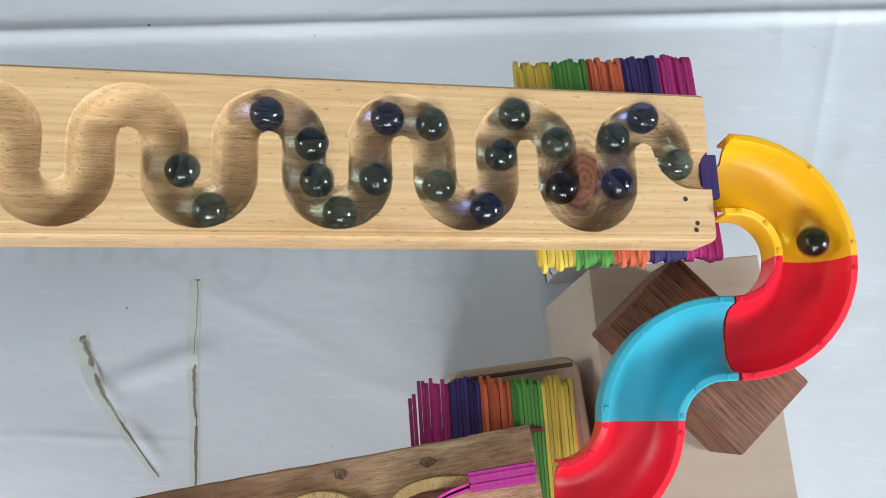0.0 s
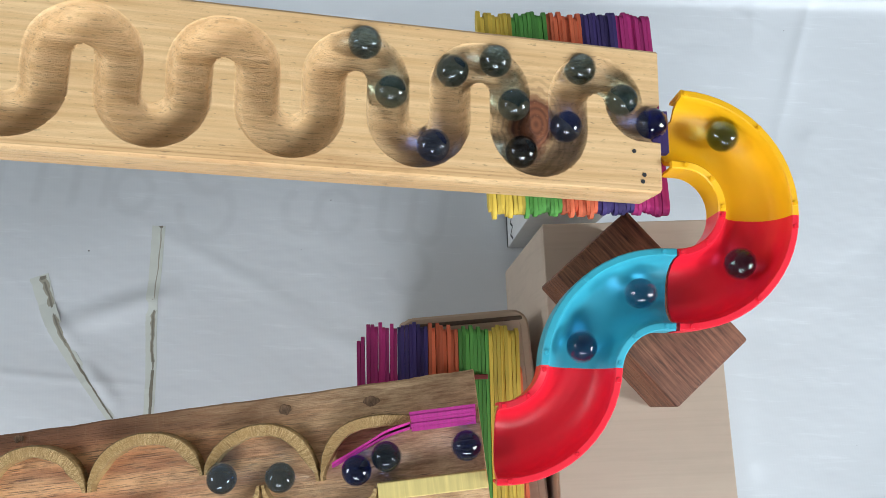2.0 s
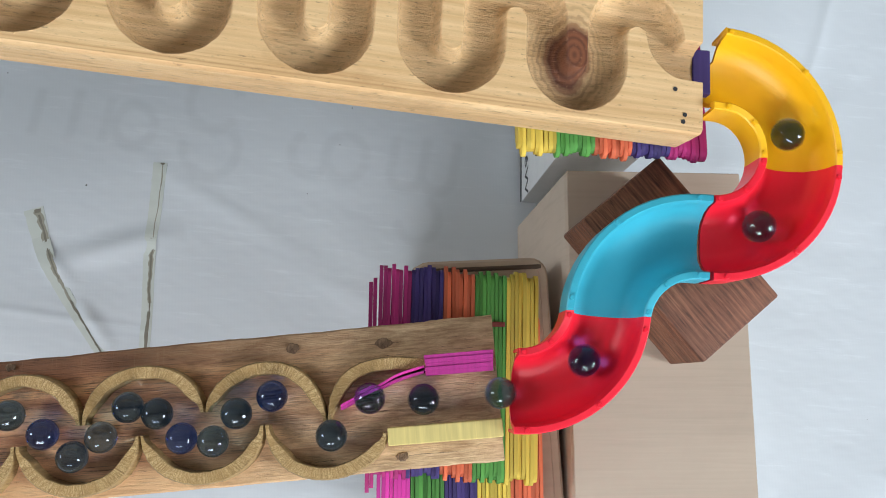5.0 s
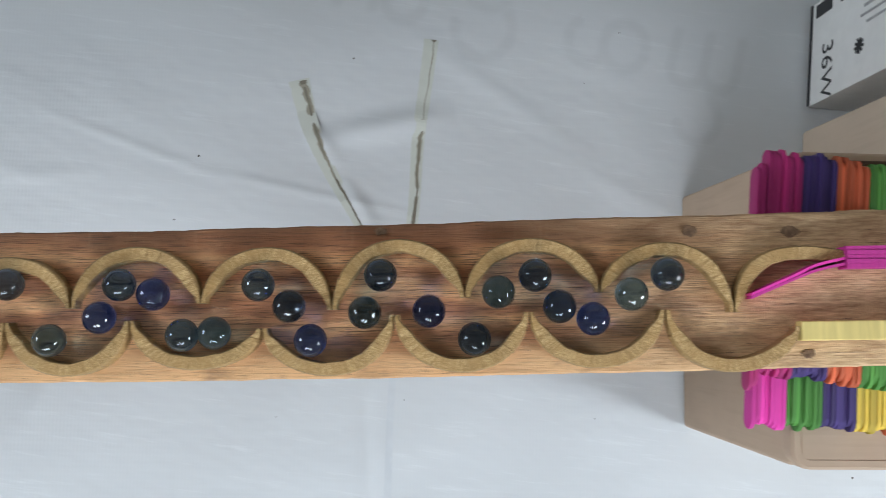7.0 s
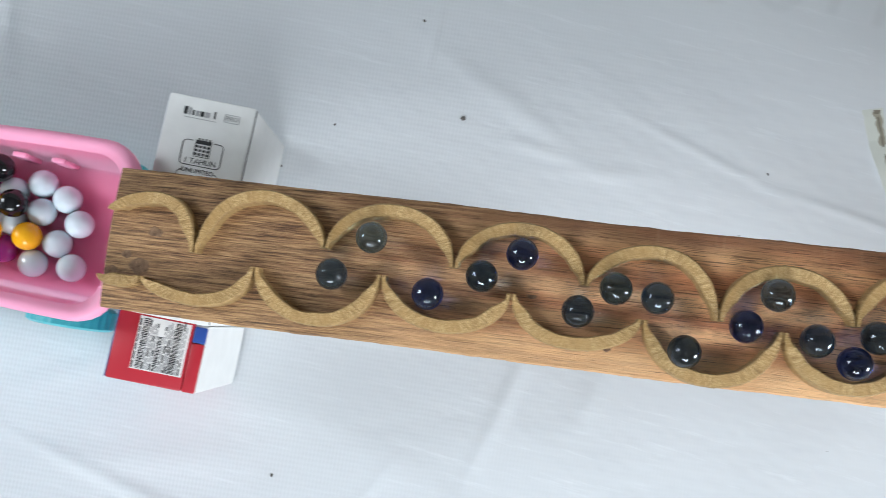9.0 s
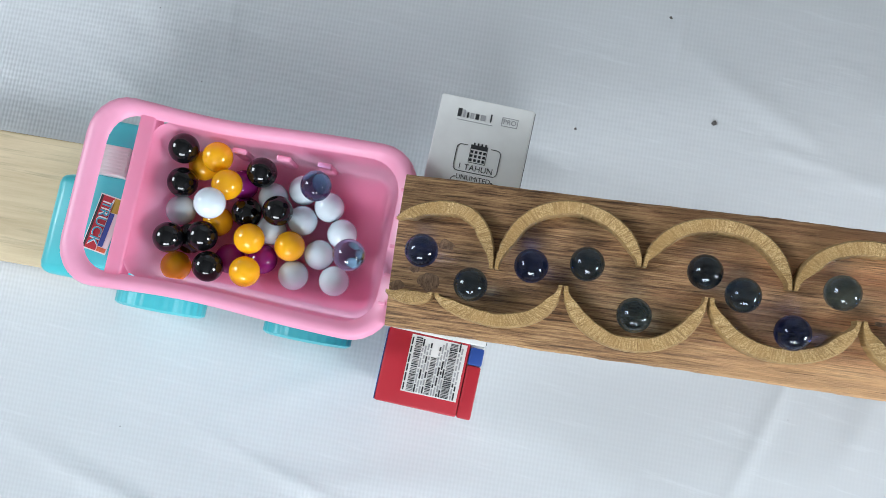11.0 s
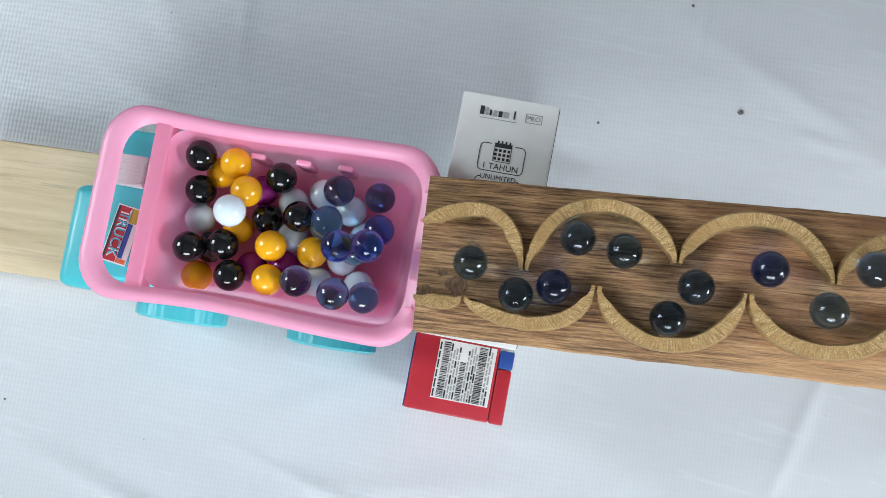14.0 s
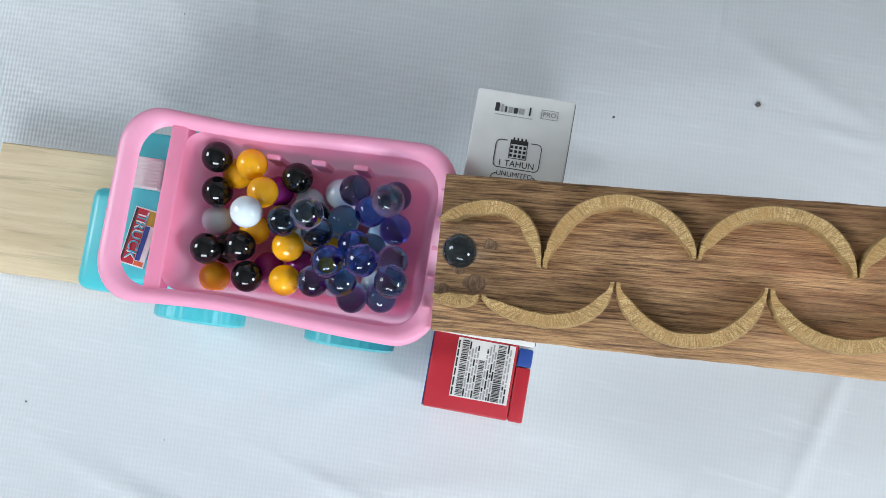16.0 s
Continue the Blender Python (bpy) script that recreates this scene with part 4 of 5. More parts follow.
for loop_w, z in ((0.0, 0.1545), (0.0, 0.1625), (-0.0015, 0.1640), (-0.0050, 0.1640), (-0.0055, 0.1590)):
    rings.append([(x, y, z) for x, y in rounded_loop(0.080 + 2 * loop_w, 0.168 + 2 * loop_w, 0.010 + loop_w, 5)])
part("box_rim", loft(rings, caps=False), CARD_BROWN, small, "folded cardboard rim", smooth=40)
part("back_gap", slab(-0.0365, 0.0365, 0.0770, 0.0800, 0.1565, 0.1645, 0.001), CARD_DARK, small, "dark folded edge")
part("box_lid", slab(-0.0352, 0.0352, -0.0792, 0.0792, 0.1555, 0.1638, 0.001), CARD_BROWN, small)
block = part("wooden_block", slab(-0.0275, 0.0275, -0.048, 0.048, 0, 0.05, 0.0016, 2), BLOCK_WOOD, smooth=40)
block.matrix_basis = pose(0.1845, 0.0595, 0.1752, 0, 0, 44)
tagged(block, "reddish brown rough sawn wooden block lying on the cardboard box", "wooden block")

bulb = empty("lamp_box", pose(0.1575, 0.1745, 0.0, 0, 0, 3.5))
tagged(bulb, "white printed lamp carton marked 36W under the upper board", "box")
part("carton", slab(-0.0265, 0.0265, -0.0390, 0.0390, 0.0005, 0.2395, 0.0012, 2), WHITE_CARD, bulb, smooth=40)
side = pose(-0.0267, 0, 0) @ Matrix(((0, 0, -1, 0), (-1, 0, 0, 0), (0, 1, 0, 0), (0, 0, 0, 1)))
lettering("wattage_print", "36W", 0.021, INK, bulb, side @ pose(0.0175, 0.026, 0, 0, 0, 0), "bold black printed lettering")
part("edge_print", slab(-0.0385, 0.0385, 0.0005, 0.0040, -0.0001, 0.0003), INK, bulb, "black printed edge line", at=side)
for k, (x, y, w, h) in enumerate(((-0.031, 0.020, 0.010, 0.022), (-0.012, 0.095, 0.002, 0.044), (-0.006, 0.095, 0.0015, 0.052), (0.000, 0.096, 0.0015, 0.040), (-0.030, 0.050, 0.008, 0.014))):
    part("print_mark", slab(x - w / 2, x + w / 2, y - h / 2, y + h / 2, -0.0001, 0.0003), INK if k in (0, 4) else GREY_INK, bulb, at=side)
for k in range(9):
    a = radians(40 * k)
    part("leaf_print", slab(0.0, 0.0055, -0.0009, 0.0009, -0.0001, 0.0003), INK, bulb, at=side @ pose(0.014, 0.068, 0) @ pose(0, 0, 0, 0, 0, 40 * k))

phone = empty("phone_box", pose(-0.6455, -0.1285, 0.0, 0, 0, 4.6))
tagged(phone, "white and red phone carton on its side propping the lower board", "box")
H = 0.0985
part("white_half", slab(-0.0250, 0.0250, -0.045, 0.081, 0.001, H, 0.0012, 2), WHITE_CARD, phone, "white coated card half", smooth=40)
part("white_side", slab(0.0177, 0.0249, -0.0828, -0.0452, 0.001, H - 0.0055), WHITE_CARD, phone)
part("red_half", slab(-0.0255, 0.0175, -0.083, -0.0448, 0.0012, H - 0.003, 0.0012, 2), RED_CARD, phone, "red coated card half", smooth=40)
part("red_corner", slab(0.0177, 0.0250, -0.083, -0.0555, H - 0.0053, H - 0.003, 0.001, 2), RED_CARD, phone, smooth=40)
part("navy_edge", slab(-0.0259, -0.0256, -0.0825, -0.0455, 0.0015, H - 0.0035), BLUE_CARD, phone, "dark navy printed edge")
part("blue_corner", slab(0.0177, 0.0250, -0.0553, -0.0462, H - 0.0053, H - 0.003, 0.001, 2), BLUE_CARD, phone, "blue printed corner", smooth=40)
label = part("label", slab(-0.0130, 0.0160, -0.0755, -0.046, H - 0.0031, H - 0.0027), LABEL, phone, "white barcode label")
rng = random.Random(4)
for x, half, y0, y1 in ((-0.0088, 0.0017, -0.0748, -0.0475), (0.0003, 0.0014, -0.0748, -0.0560), (0.0095, 0.0020, -0.0748, -0.0470)):
    y = y0
    while y < y1:
        d = rng.choice((0.00025, 0.0004, 0.0006))
        part("barcode_bar", slab(x - half, x + half, y, y + d, H - 0.0027, H - 0.0025), INK, label)
        y += d + rng.choice((0.0003, 0.0005))
for x in (-0.0121, -0.0063, -0.0049, -0.0035, -0.0021, 0.0026, 0.0040, 0.0054, 0.0066, 0.0126, 0.0140):
    y = -0.0748
    while y < -0.0500:
        d = rng.uniform(0.0015, 0.005)
        part("text_bar", slab(x - 0.0004, x + 0.0004, y, y + d, H - 0.0027, H - 0.0025), INK if x < -0.01 or rng.random() < 0.4 else GREY_INK, label)
        y += d + 0.0008
top = pose(0, 0, H + 0.0001)
for k, (w, h) in enumerate(((0.0021, 0.0044), (0.0011, 0.0040), (0.0010, 0.0030), (0.0019, 0.0030), (0.0019, 0.0030), (0.0027, 0.0030), (0.0008, 0.0043))):
    x = (-0.0148, -0.0118, -0.0098, -0.0079, -0.0052, -0.0025, 0.0026)[k]
    part("brand_bar", slab(x, x + w, 0.0702, 0.0702 + h, 0, 0.0002), GREY_INK if k % 2 else INK, phone, at=top)
part("brand_rule", slab(-0.0145, 0.0045, 0.0685, 0.0688, 0, 0.0002), GREY_INK, phone, at=top)


def outline(cx, cy, w, h, line):
    bm = bmesh.new()
    for a in ((cx - w / 2, cx + w / 2, cy - h / 2, cy - h / 2 + line), (cx - w / 2, cx + w / 2, cy + h / 2 - line, cy + h / 2), (cx - w / 2, cx - w / 2 + line, cy - h / 2 + line, cy + h / 2 - line), (cx + w / 2 - line, cx + w / 2, cy - h / 2 + line, cy + h / 2 - line)):
        add_slab(bm, a[0], a[1], a[2], a[3], 0, 0.0002)
    return bm


part("printed_frame", outline(0.0130, 0.0720, 0.0085, 0.0048, 0.0003), GREY_INK, phone, at=top)
lettering("small_print", "PRO", 0.0036, GREY_INK, phone, top @ pose(0.0130, 0.0720, 0.0001))
def round_frame(cx, cy, w, h, r, line, gap):
    """A thin printed frame with rounded corners, open for gap metres in the middle of its upper side."""
    bm = bmesh.new()
    outer = rounded_loop(w, h, r, 4, cx, cy)
    inner = rounded_loop(w - 2 * line, h - 2 * line, r - line, 4, cx, cy)
    cut = 5                      # the upper side runs from the first corner's end to the second's start
    order = list(range(cut, len(outer))) + list(range(cut))
    po, pi = [outer[k] for k in order], [inner[k] for k in order]
    po = [(cx - gap / 2, po[0][1])] + po + [(cx + gap / 2, po[-1][1])]
    pi = [(cx - gap / 2, pi[0][1])] + pi + [(cx + gap / 2, pi[-1][1])]
    low = [[bm.verts.new((x, y, z)) for x, y in p] for p, z in ((po, 0), (pi, 0), (po, 0.0002), (pi, 0.0002))]
    a, b, c, d = low
    for k in range(len(po) - 1):
        for p, q in ((c, d), (a, c), (b, d), (a, b)):
            bm.faces.new((p[k], p[k + 1], q[k + 1], q[k]))
    return bm


part("printed_frame", round_frame(0.0003, 0.0490, 0.0236, 0.0146, 0.0026, 0.0004, 0.0120), INK, phone, at=top)
lettering("period_print", "1 TAHUN", 0.0044, INK, phone, top @ pose(0.0003, 0.0443, 0.0001), "black printed words")
bm = bmesh.new()
add_slab(bm, -0.0042, 0.0048, 0.0546, 0.0568, 0, 0.0002)
for k in range(4):
    add_slab(bm, -0.0030 + 0.0020 * k, -0.0021 + 0.0020 * k, 0.0568, 0.0580, 0, 0.0002)
for x in (-0.0042, 0.0045):
    add_slab(bm, x, x + 0.0003, 0.0474, 0.0546, 0, 0.0002)
add_slab(bm, -0.0042, 0.0048, 0.0471, 0.0474, 0, 0.0002)
for i in range(4):
    for j in range(3):
        add_slab(bm, -0.0038 + 0.0022 * i, -0.0024 + 0.0022 * i, 0.0480 + 0.0022 * j, 0.0494 + 0.0022 * j, 0, 0.0002)
part("calendar_print", bm, INK, phone, "black printed calendar sign", at=top)
lettering("unlimited_print", "UNLIMITED", 0.0036, INK, phone, top @ pose(0.0003, 0.0388, 0.0001), "black printed word")
part("printed_frame", round_frame(0.0003, 0.0333, 0.0236, 0.0110, 0.0026, 0.0004, 0.0205), INK, phone, at=top)
sidex = pose(0.0252, 0, 0) @ Matrix(((0, 0, 1, 0), (1, 0, 0, 0), (0, 1, 0, 0), (0, 0, 0, 1)))
part("flap_line", slab(-0.044, 0.080, 0.0955, 0.0968, -0.0001, 0.0002), INK, phone, "dark gap of the closed flap", at=sidex)

# ---- craft sticks ----
def stick_mesh():
    """A craft stick on edge: 114 mm long along y, 2 mm thick, 10 mm high, with rounded ends."""
    pts = []
    for s, a0 in ((1, -90), (-1, 90)):
        for k in range(7):
            a = radians(a0 + 30 * k)
            pts.append((s * 0.052 + 0.005 * math.cos(a), 0.005 * math.sin(a)))
    rings = [[(x, y * (1 if abs(x) < 0.00100 else 0.997), z * (1 if abs(x) < 0.00100 else 0.95)) for y, z in pts] for x in (-0.00107, -0.00098, 0.00098, 0.00107)]
    return loft(rings)


STICKS = {}
rng = random.Random(11)


def craft_stick(colour, x, y, z, yaw):
    if colour not in STICKS:
        ob = part("craft_stick", stick_mesh(), DYED[colour], smooth=40)
        tagged(ob, "flat %s dyed wooden craft stick standing on edge in a row" % colour, "craft stick", "craft stick rows")
        STICKS[colour] = ob
        ob.matrix_basis = pose(x, y, z, 0, 0, yaw)
        return ob
    return copy_thing(STICKS[colour], pose(x, y, z, 0, 0, yaw))


def stick_row(colours, start, end, z, yaw, each, spread=0.0021):
    n = len(colours) * each
    for k in range(n):
        f = (k + 0.5) / n
        x = start[0] + (end[0] - start[0]) * f
        y = start[1] + (end[1] - start[1]) * f
        craft_stick(colours[k // each], x, y + rng.uniform(-spread, spread), z + rng.uniform(-0.0007, 0.0005), yaw + rng.uniform(-0.2, 0.2))


stick_row(("magenta", "purple", "orange", "green", "yellow"), (0.0315, -0.0085), (0.1205, -0.0075), 0.1797, 3.2, 8)
stick_row(("pink", "green", "purple", "yellow", "orange"), (0.0345, -0.0360), (0.1260, -0.0290), 0.1693, 4.5, 8)
stick_row(("yellow", "green", "orange", "purple", "magenta"), (0.0865, 0.1580), (0.1825, 0.1630), 0.2450, 5.5, 9)
craft_stick("magenta", 0.0282, -0.0185, 0.1797, 4)
craft_stick("magenta", 0.0304, -0.0160, 0.1797, 4)
bridge = part("bridge_stick", slab(-0.0008, 0.0085, -0.0115, 0.0115, -0.012, 0.0, 0.0006), DYED["purple"], at=pose(0.1745, 0.1465, 0.2625, 0, 2, 2))
tagged(bridge, "short dark purple stick bridging the board and the slide", "craft stick")

stub = part("stick_stub", slab(-0.0045, 0.0045, -0.0014, 0.0014, 0, 0.0022, 0.0005), STUB_RED, at=pose(0.0955, 0.0200, 0.1850, 0, 0, 4))
tagged(stub, "short dark red wooden stick stub by the board's end", "craft stick")

# ---- the toy truck ----
TRUCK = pose(-0.7548, -0.1438, 0.0, 0, 0, 5.6)
truck = empty("toy_truck", TRUCK)
tagged(truck, "pink and teal plastic toy truck, bed full of marbles", "toy truck")
FLOOR, TOP = 0.0795, 0.1135


def waist(x):
    return 1.0 - 0.055 * math.exp(-((x + 0.020) / 0.046) ** 2)


def bed_ring(w0, w1, d, r, z, pinch=1.0):
    out = []
    corners = rounded_loop(w1 - w0, d, r, 7, (w0 + w1) / 2, 0)
    loop = []
    for p, q in zip(corners, corners[1:] + corners[:1]):
        n = 14 if abs(q[0] - p[0]) > 0.03 else 1
        loop += [(p[0] + (q[0] - p[0]) * k / n, p[1] + (q[1] - p[1]) * k / n) for k in range(n)]
    for x, y in loop:
        out.append((x, y * (1 - (1 - waist(x)) * pinch) * 1.06, z))
    return out


rings = [bed_ring(-0.0840, 0.0815, 0.0860, 0.016, 0.098, 1.2), bed_ring(-0.0880, 0.0848, 0.0945, 0.020, 0.1045, 1.2), bed_ring(-0.0886, 0.0852, 0.0955, 0.021, 0.1105, 1.2), bed_ring(-0.0860, 0.0830, 0.0905, 0.019, TOP, 1.2), bed_ring(-0.0800, 0.0800, 0.0845, 0.018, TOP - 0.0010, 1.25), bed_ring(-0.0775, 0.0760, 0.0790, 0.016, TOP - 0.004)]
part("rim", loft(rings, caps=False), RIM_PINK, truck, smooth=70)
rings = [bed_ring(-0.0552, 0.0762, 0.0792, 0.010, TOP - 0.0036), bed_ring(-0.0505, 0.0740, 0.0765, 0.011, 0.100), bed_ring(-0.0455, 0.0710, 0.0735, 0.011, FLOOR + 0.005), bed_ring(-0.0435, 0.0690, 0.0710, 0.010, FLOOR + 0.001), bed_ring(-0.0415, 0.0670, 0.0690, 0.009, FLOOR)]
bm = loft(rings, caps=False)
bm.verts.ensure_lookup_table()
n = len(rings[0])
bm.faces.new([bm.verts[4 * n + k] for k in range(n)])
part("bed", bm, THIN_PINK, truck, "pink plastic bed with sloping walls", smooth=75)
part("crossbar", slab(-0.0632, -0.0545, -0.0438, 0.0438, TOP - 0.0150, TOP - 0.0030, 0.0016, 4), THIN_PINK, truck, smooth=60)
for k in range(5):
    part("rib", slab(0.0772, 0.0812, -0.030 + 0.0145 * k, -0.0285 + 0.0145 * k, TOP - 0.004, TOP + 0.0004, 0.0003), PINK, truck)
for x, y in ((0.012, 0.0335), (0.034, 0.034), (-0.012, 0.033)):
    part("bed_rib", slab(x - 0.004, x + 0.004, y, y + 0.003, FLOOR, 0.1, 0.001), PINK, truck)
part("cab", slab(-0.1225, -0.066, -0.0490, 0.0095, 0.030, 0.064, 0.006, 3), TEAL, truck, "teal plastic cab end", smooth=50)
part("chassis", slab(-0.0965, 0.070, -0.034, 0.034, 0.028, 0.0715, 0.006, 3), TEAL, truck, "teal plastic chassis", smooth=50)
part("cab_deck", slab(-0.0945, -0.0645, -0.040, 0.040, 0.0718, 0.0880, 0.002, 2), TEAL, truck, "teal plastic deck behind the bed", smooth=50)
# unseen slab, added to keep teal bounce light off the translucent bed floor
part("pink_light_shield", slab(-0.058, 0.073, -0.0375, 0.0375, 0.0717, FLOOR - 0.0021, 0.001), PINK, truck)


def wheel_mesh(r, w):
    bm = bmesh.new()
    n = 120
    prof = ((0.30, 0.42), (0.36, 0.48), (0.72, 0.5), (0.92, 0.46), (1.0, 0.36), (1.0, -0.36), (0.92, -0.46), (0.3, -0.5))
    rows = []
    for k in range(n):
        a = 2 * math.pi * k / n
        tread = 1.0 - 0.016 * (k % 4 < 2)
        rows.append([bm.verts.new((r * q * (tread if q > 0.9 else 1) * math.cos(a), w * h, r * q * (tread if q > 0.9 else 1) * math.sin(a))) for q, h in prof])
    for a, b in zip(rows, rows[1:] + rows[:1]):
        for k in range(len(prof) - 1):
            bm.faces.new((a[k], a[k + 1], b[k + 1], b[k]))
    bm.faces.new([r_[0] for r_ in rows])
    bm.faces.new([r_[-1] for r_ in rows][::-1])
    return bm


for x in (-0.0605, 0.0305):
    for y in (-0.0518, 0.0440):
        part("wheel", wheel_mesh(0.0265, 0.015), TEAL, truck, "ribbed teal plastic wheel", smooth=40, at=pose(x, y, 0.0272))
deck = pose(-0.0850, 0, 0.0882)
grille = part("grille", slab(-0.004, 0.014, 0.009, 0.0255, 0, 0.006, 0.0008), WHITE_CARD, truck, "white ridged plastic block", at=deck)
for k in range(8):
    part("grille_ridge", slab(-0.0036, 0.0136, 0.0098 + 0.0019 * k, 0.0107 + 0.0019 * k, 0.0059, 0.0068), WHITE_CARD, grille)
sticker = pose(-0.0788, -0.0165, 0.0882, 0, 0, -8)
paper = part("sticker", slab(-0.0070, 0.0070, -0.0155, 0.0155, 0, 0.0003), WHITE_CARD, truck, "small colourful printed paper sticker with a white border", at=sticker)
part("red_print", slab(-0.0064, 0.0010, -0.0148, 0.0148, 0.0003, 0.0005), RED_CARD, paper)
part("black_print", slab(-0.0064, -0.0052, -0.0148, 0.0148, 0.0005, 0.0006), INK, paper)
part("yellow_print", slab(0.0014, 0.0064, 0.0070, 0.0148, 0.0003, 0.0005), DYED["yellow"], paper)
part("blue_print", slab(0.0014, 0.0040, -0.0120, 0.0066, 0.0003, 0.0005), BLUE_CARD, paper)
part("orange_print", slab(0.0014, 0.0064, -0.0148, -0.0124, 0.0003, 0.0005), DYED["orange"], paper)
lettering("sticker_word", "TRUCK", 0.0082, WHITE_CARD, paper, pose(-0.0018, 0.0004, 0.0008, 0, 0, -90), "bold printed word on the sticker")
lettering("sticker_word", "TRUCK", 0.0074, BLUE, paper, pose(-0.0018, 0, 0.0010, 0, 0, -90), "bold light blue printed word on the sticker")

plank_ob = part("pale_plank", slab(-0.045, 0.045, -0.0405, 0.0405, 0, 0.018, 0.001), PALE_WOOD, at=pose(-0.916, -0.1675, 0.001, 0, 0, 7))
tagged(plank_ob, "short pale wooden plank lying behind the toy truck", "plank")

# ---- crumbs on the tarp ----
rng = random.Random(21)
for k in range(70):
    x, y = rng.uniform(-0.95, 0.42), rng.uniform(-0.36, 0.42)
    r = rng.choice((0.0004, 0.0005, 0.0006, 0.0008))
    if k < 8:
        x, y = ((-0.515, 0.0075), (-0.599, -0.0215), (-0.56, 0.067), (-0.572, -0.26), (-0.301, 0.028), (-0.204, 0.116), (-0.199, 0.357), (0.197, -0.131))[k]
        r = (0.0017, 0.0009, 0.0012, 0.0012, 0.0009, 0.0008, 0.0013, 0.0008)[k]
    bm = bmesh.new()
    bmesh.ops.create_icosphere(bm, subdivisions=1, radius=r)
    for w in bm.verts:
        w.co *= 1 + 0.7 * noise.noise((w.co.x * 1500 + k, w.co.y * 1500, w.co.z * 900))
        w.co.z *= 0.5
    tagged(part("crumb", bm, DUST, at=pose(x, y, tarp_height(x, y) - 0.001 + r * 0.35, 0, 0, rng.uniform(0, 180))), "tiny dark crumb of dirt on the tarp", "crumb", "crumbs on the tarp")

# ---- marbles ----
def ball():
    bm = bmesh.new()
    bmesh.ops.create_uvsphere(bm, u_segments=32, v_segments=20, radius=RAD)
    return bm


HEAP = {
    "black": ((-0.7980, -0.1179, 0.1008), (-0.7946, -0.1348, 0.0966), (-0.7554, -0.1180, 0.0979), (-0.7588, -0.1399, 0.0902), (-0.7406, -0.1351, 0.1001), (-0.7901, -0.1647, 0.1026), (-0.7842, -0.1619, 0.0880), (-0.7743, -0.1590, 0.1003), (-0.7663, -0.1732, 0.1009)),
    "orange": ((-0.7799, -0.1170, 0.0995), (-0.7896, -0.1224, 0.0880), (-0.7695, -0.1298, 0.1030), (-0.7728, -0.1488, 0.0880), (-0.7503, -0.1532, 0.1001), (-0.7302, -0.1507, 0.0943), (-0.7868, -0.1780, 0.0880), (-0.7472, -0.1702, 0.1005)),
    "white": ((-0.7717, -0.1421, 0.1130), (-0.7938, -0.1488, 0.0880), (-0.7481, -0.1281, 0.0880), (-0.7336, -0.1196, 0.0880), (-0.7176, -0.1245, 0.0880), (-0.7293, -0.1354, 0.0880), (-0.7438, -0.1450, 0.0880), (-0.7067, -0.1363, 0.0880), (-0.7151, -0.1503, 0.0880), (-0.7251, -0.1646, 0.0880), (-0.7034, -0.1613, 0.0880)),
    "magenta": ((-0.7658, -0.1261, 0.0880), (-0.7436, -0.1611, 0.0880), (-0.7602, -0.1660, 0.0880)),
}
for colour, places in HEAP.items():
    first = None
    for p in places:
        if first is None:
            first = part("marble", ball(), BALLS[colour], smooth=180)
            tagged(first, "%s glass marble in the truck bed" % {"white": "opaque pale white", "black": "glossy black", "orange": "amber orange", "magenta": "deep magenta"}[colour], "marble", "marbles in the truck")
            first.matrix_basis = pose(*p)
        else:
            copy_thing(first, pose(*p))
ROLLING = []
for k in range(20):
    if k < 3:
        m = part("marble", ball(), (CLEAR, SMOKE, INDIGO)[k], smooth=180)
        tagged(m, ("dark clear glass marble rolling down the track", "smoky clear glass marble rolling down the track", "indigo clear glass marble rolling down the track")[k], "marble", "rolling marbles")
    else:
        m = copy_thing(ROLLING[(0, 2, 1, 0, 2, 0, 1, 0)[k % 8]], Matrix.Identity(4))
    ROLLING.append(m)



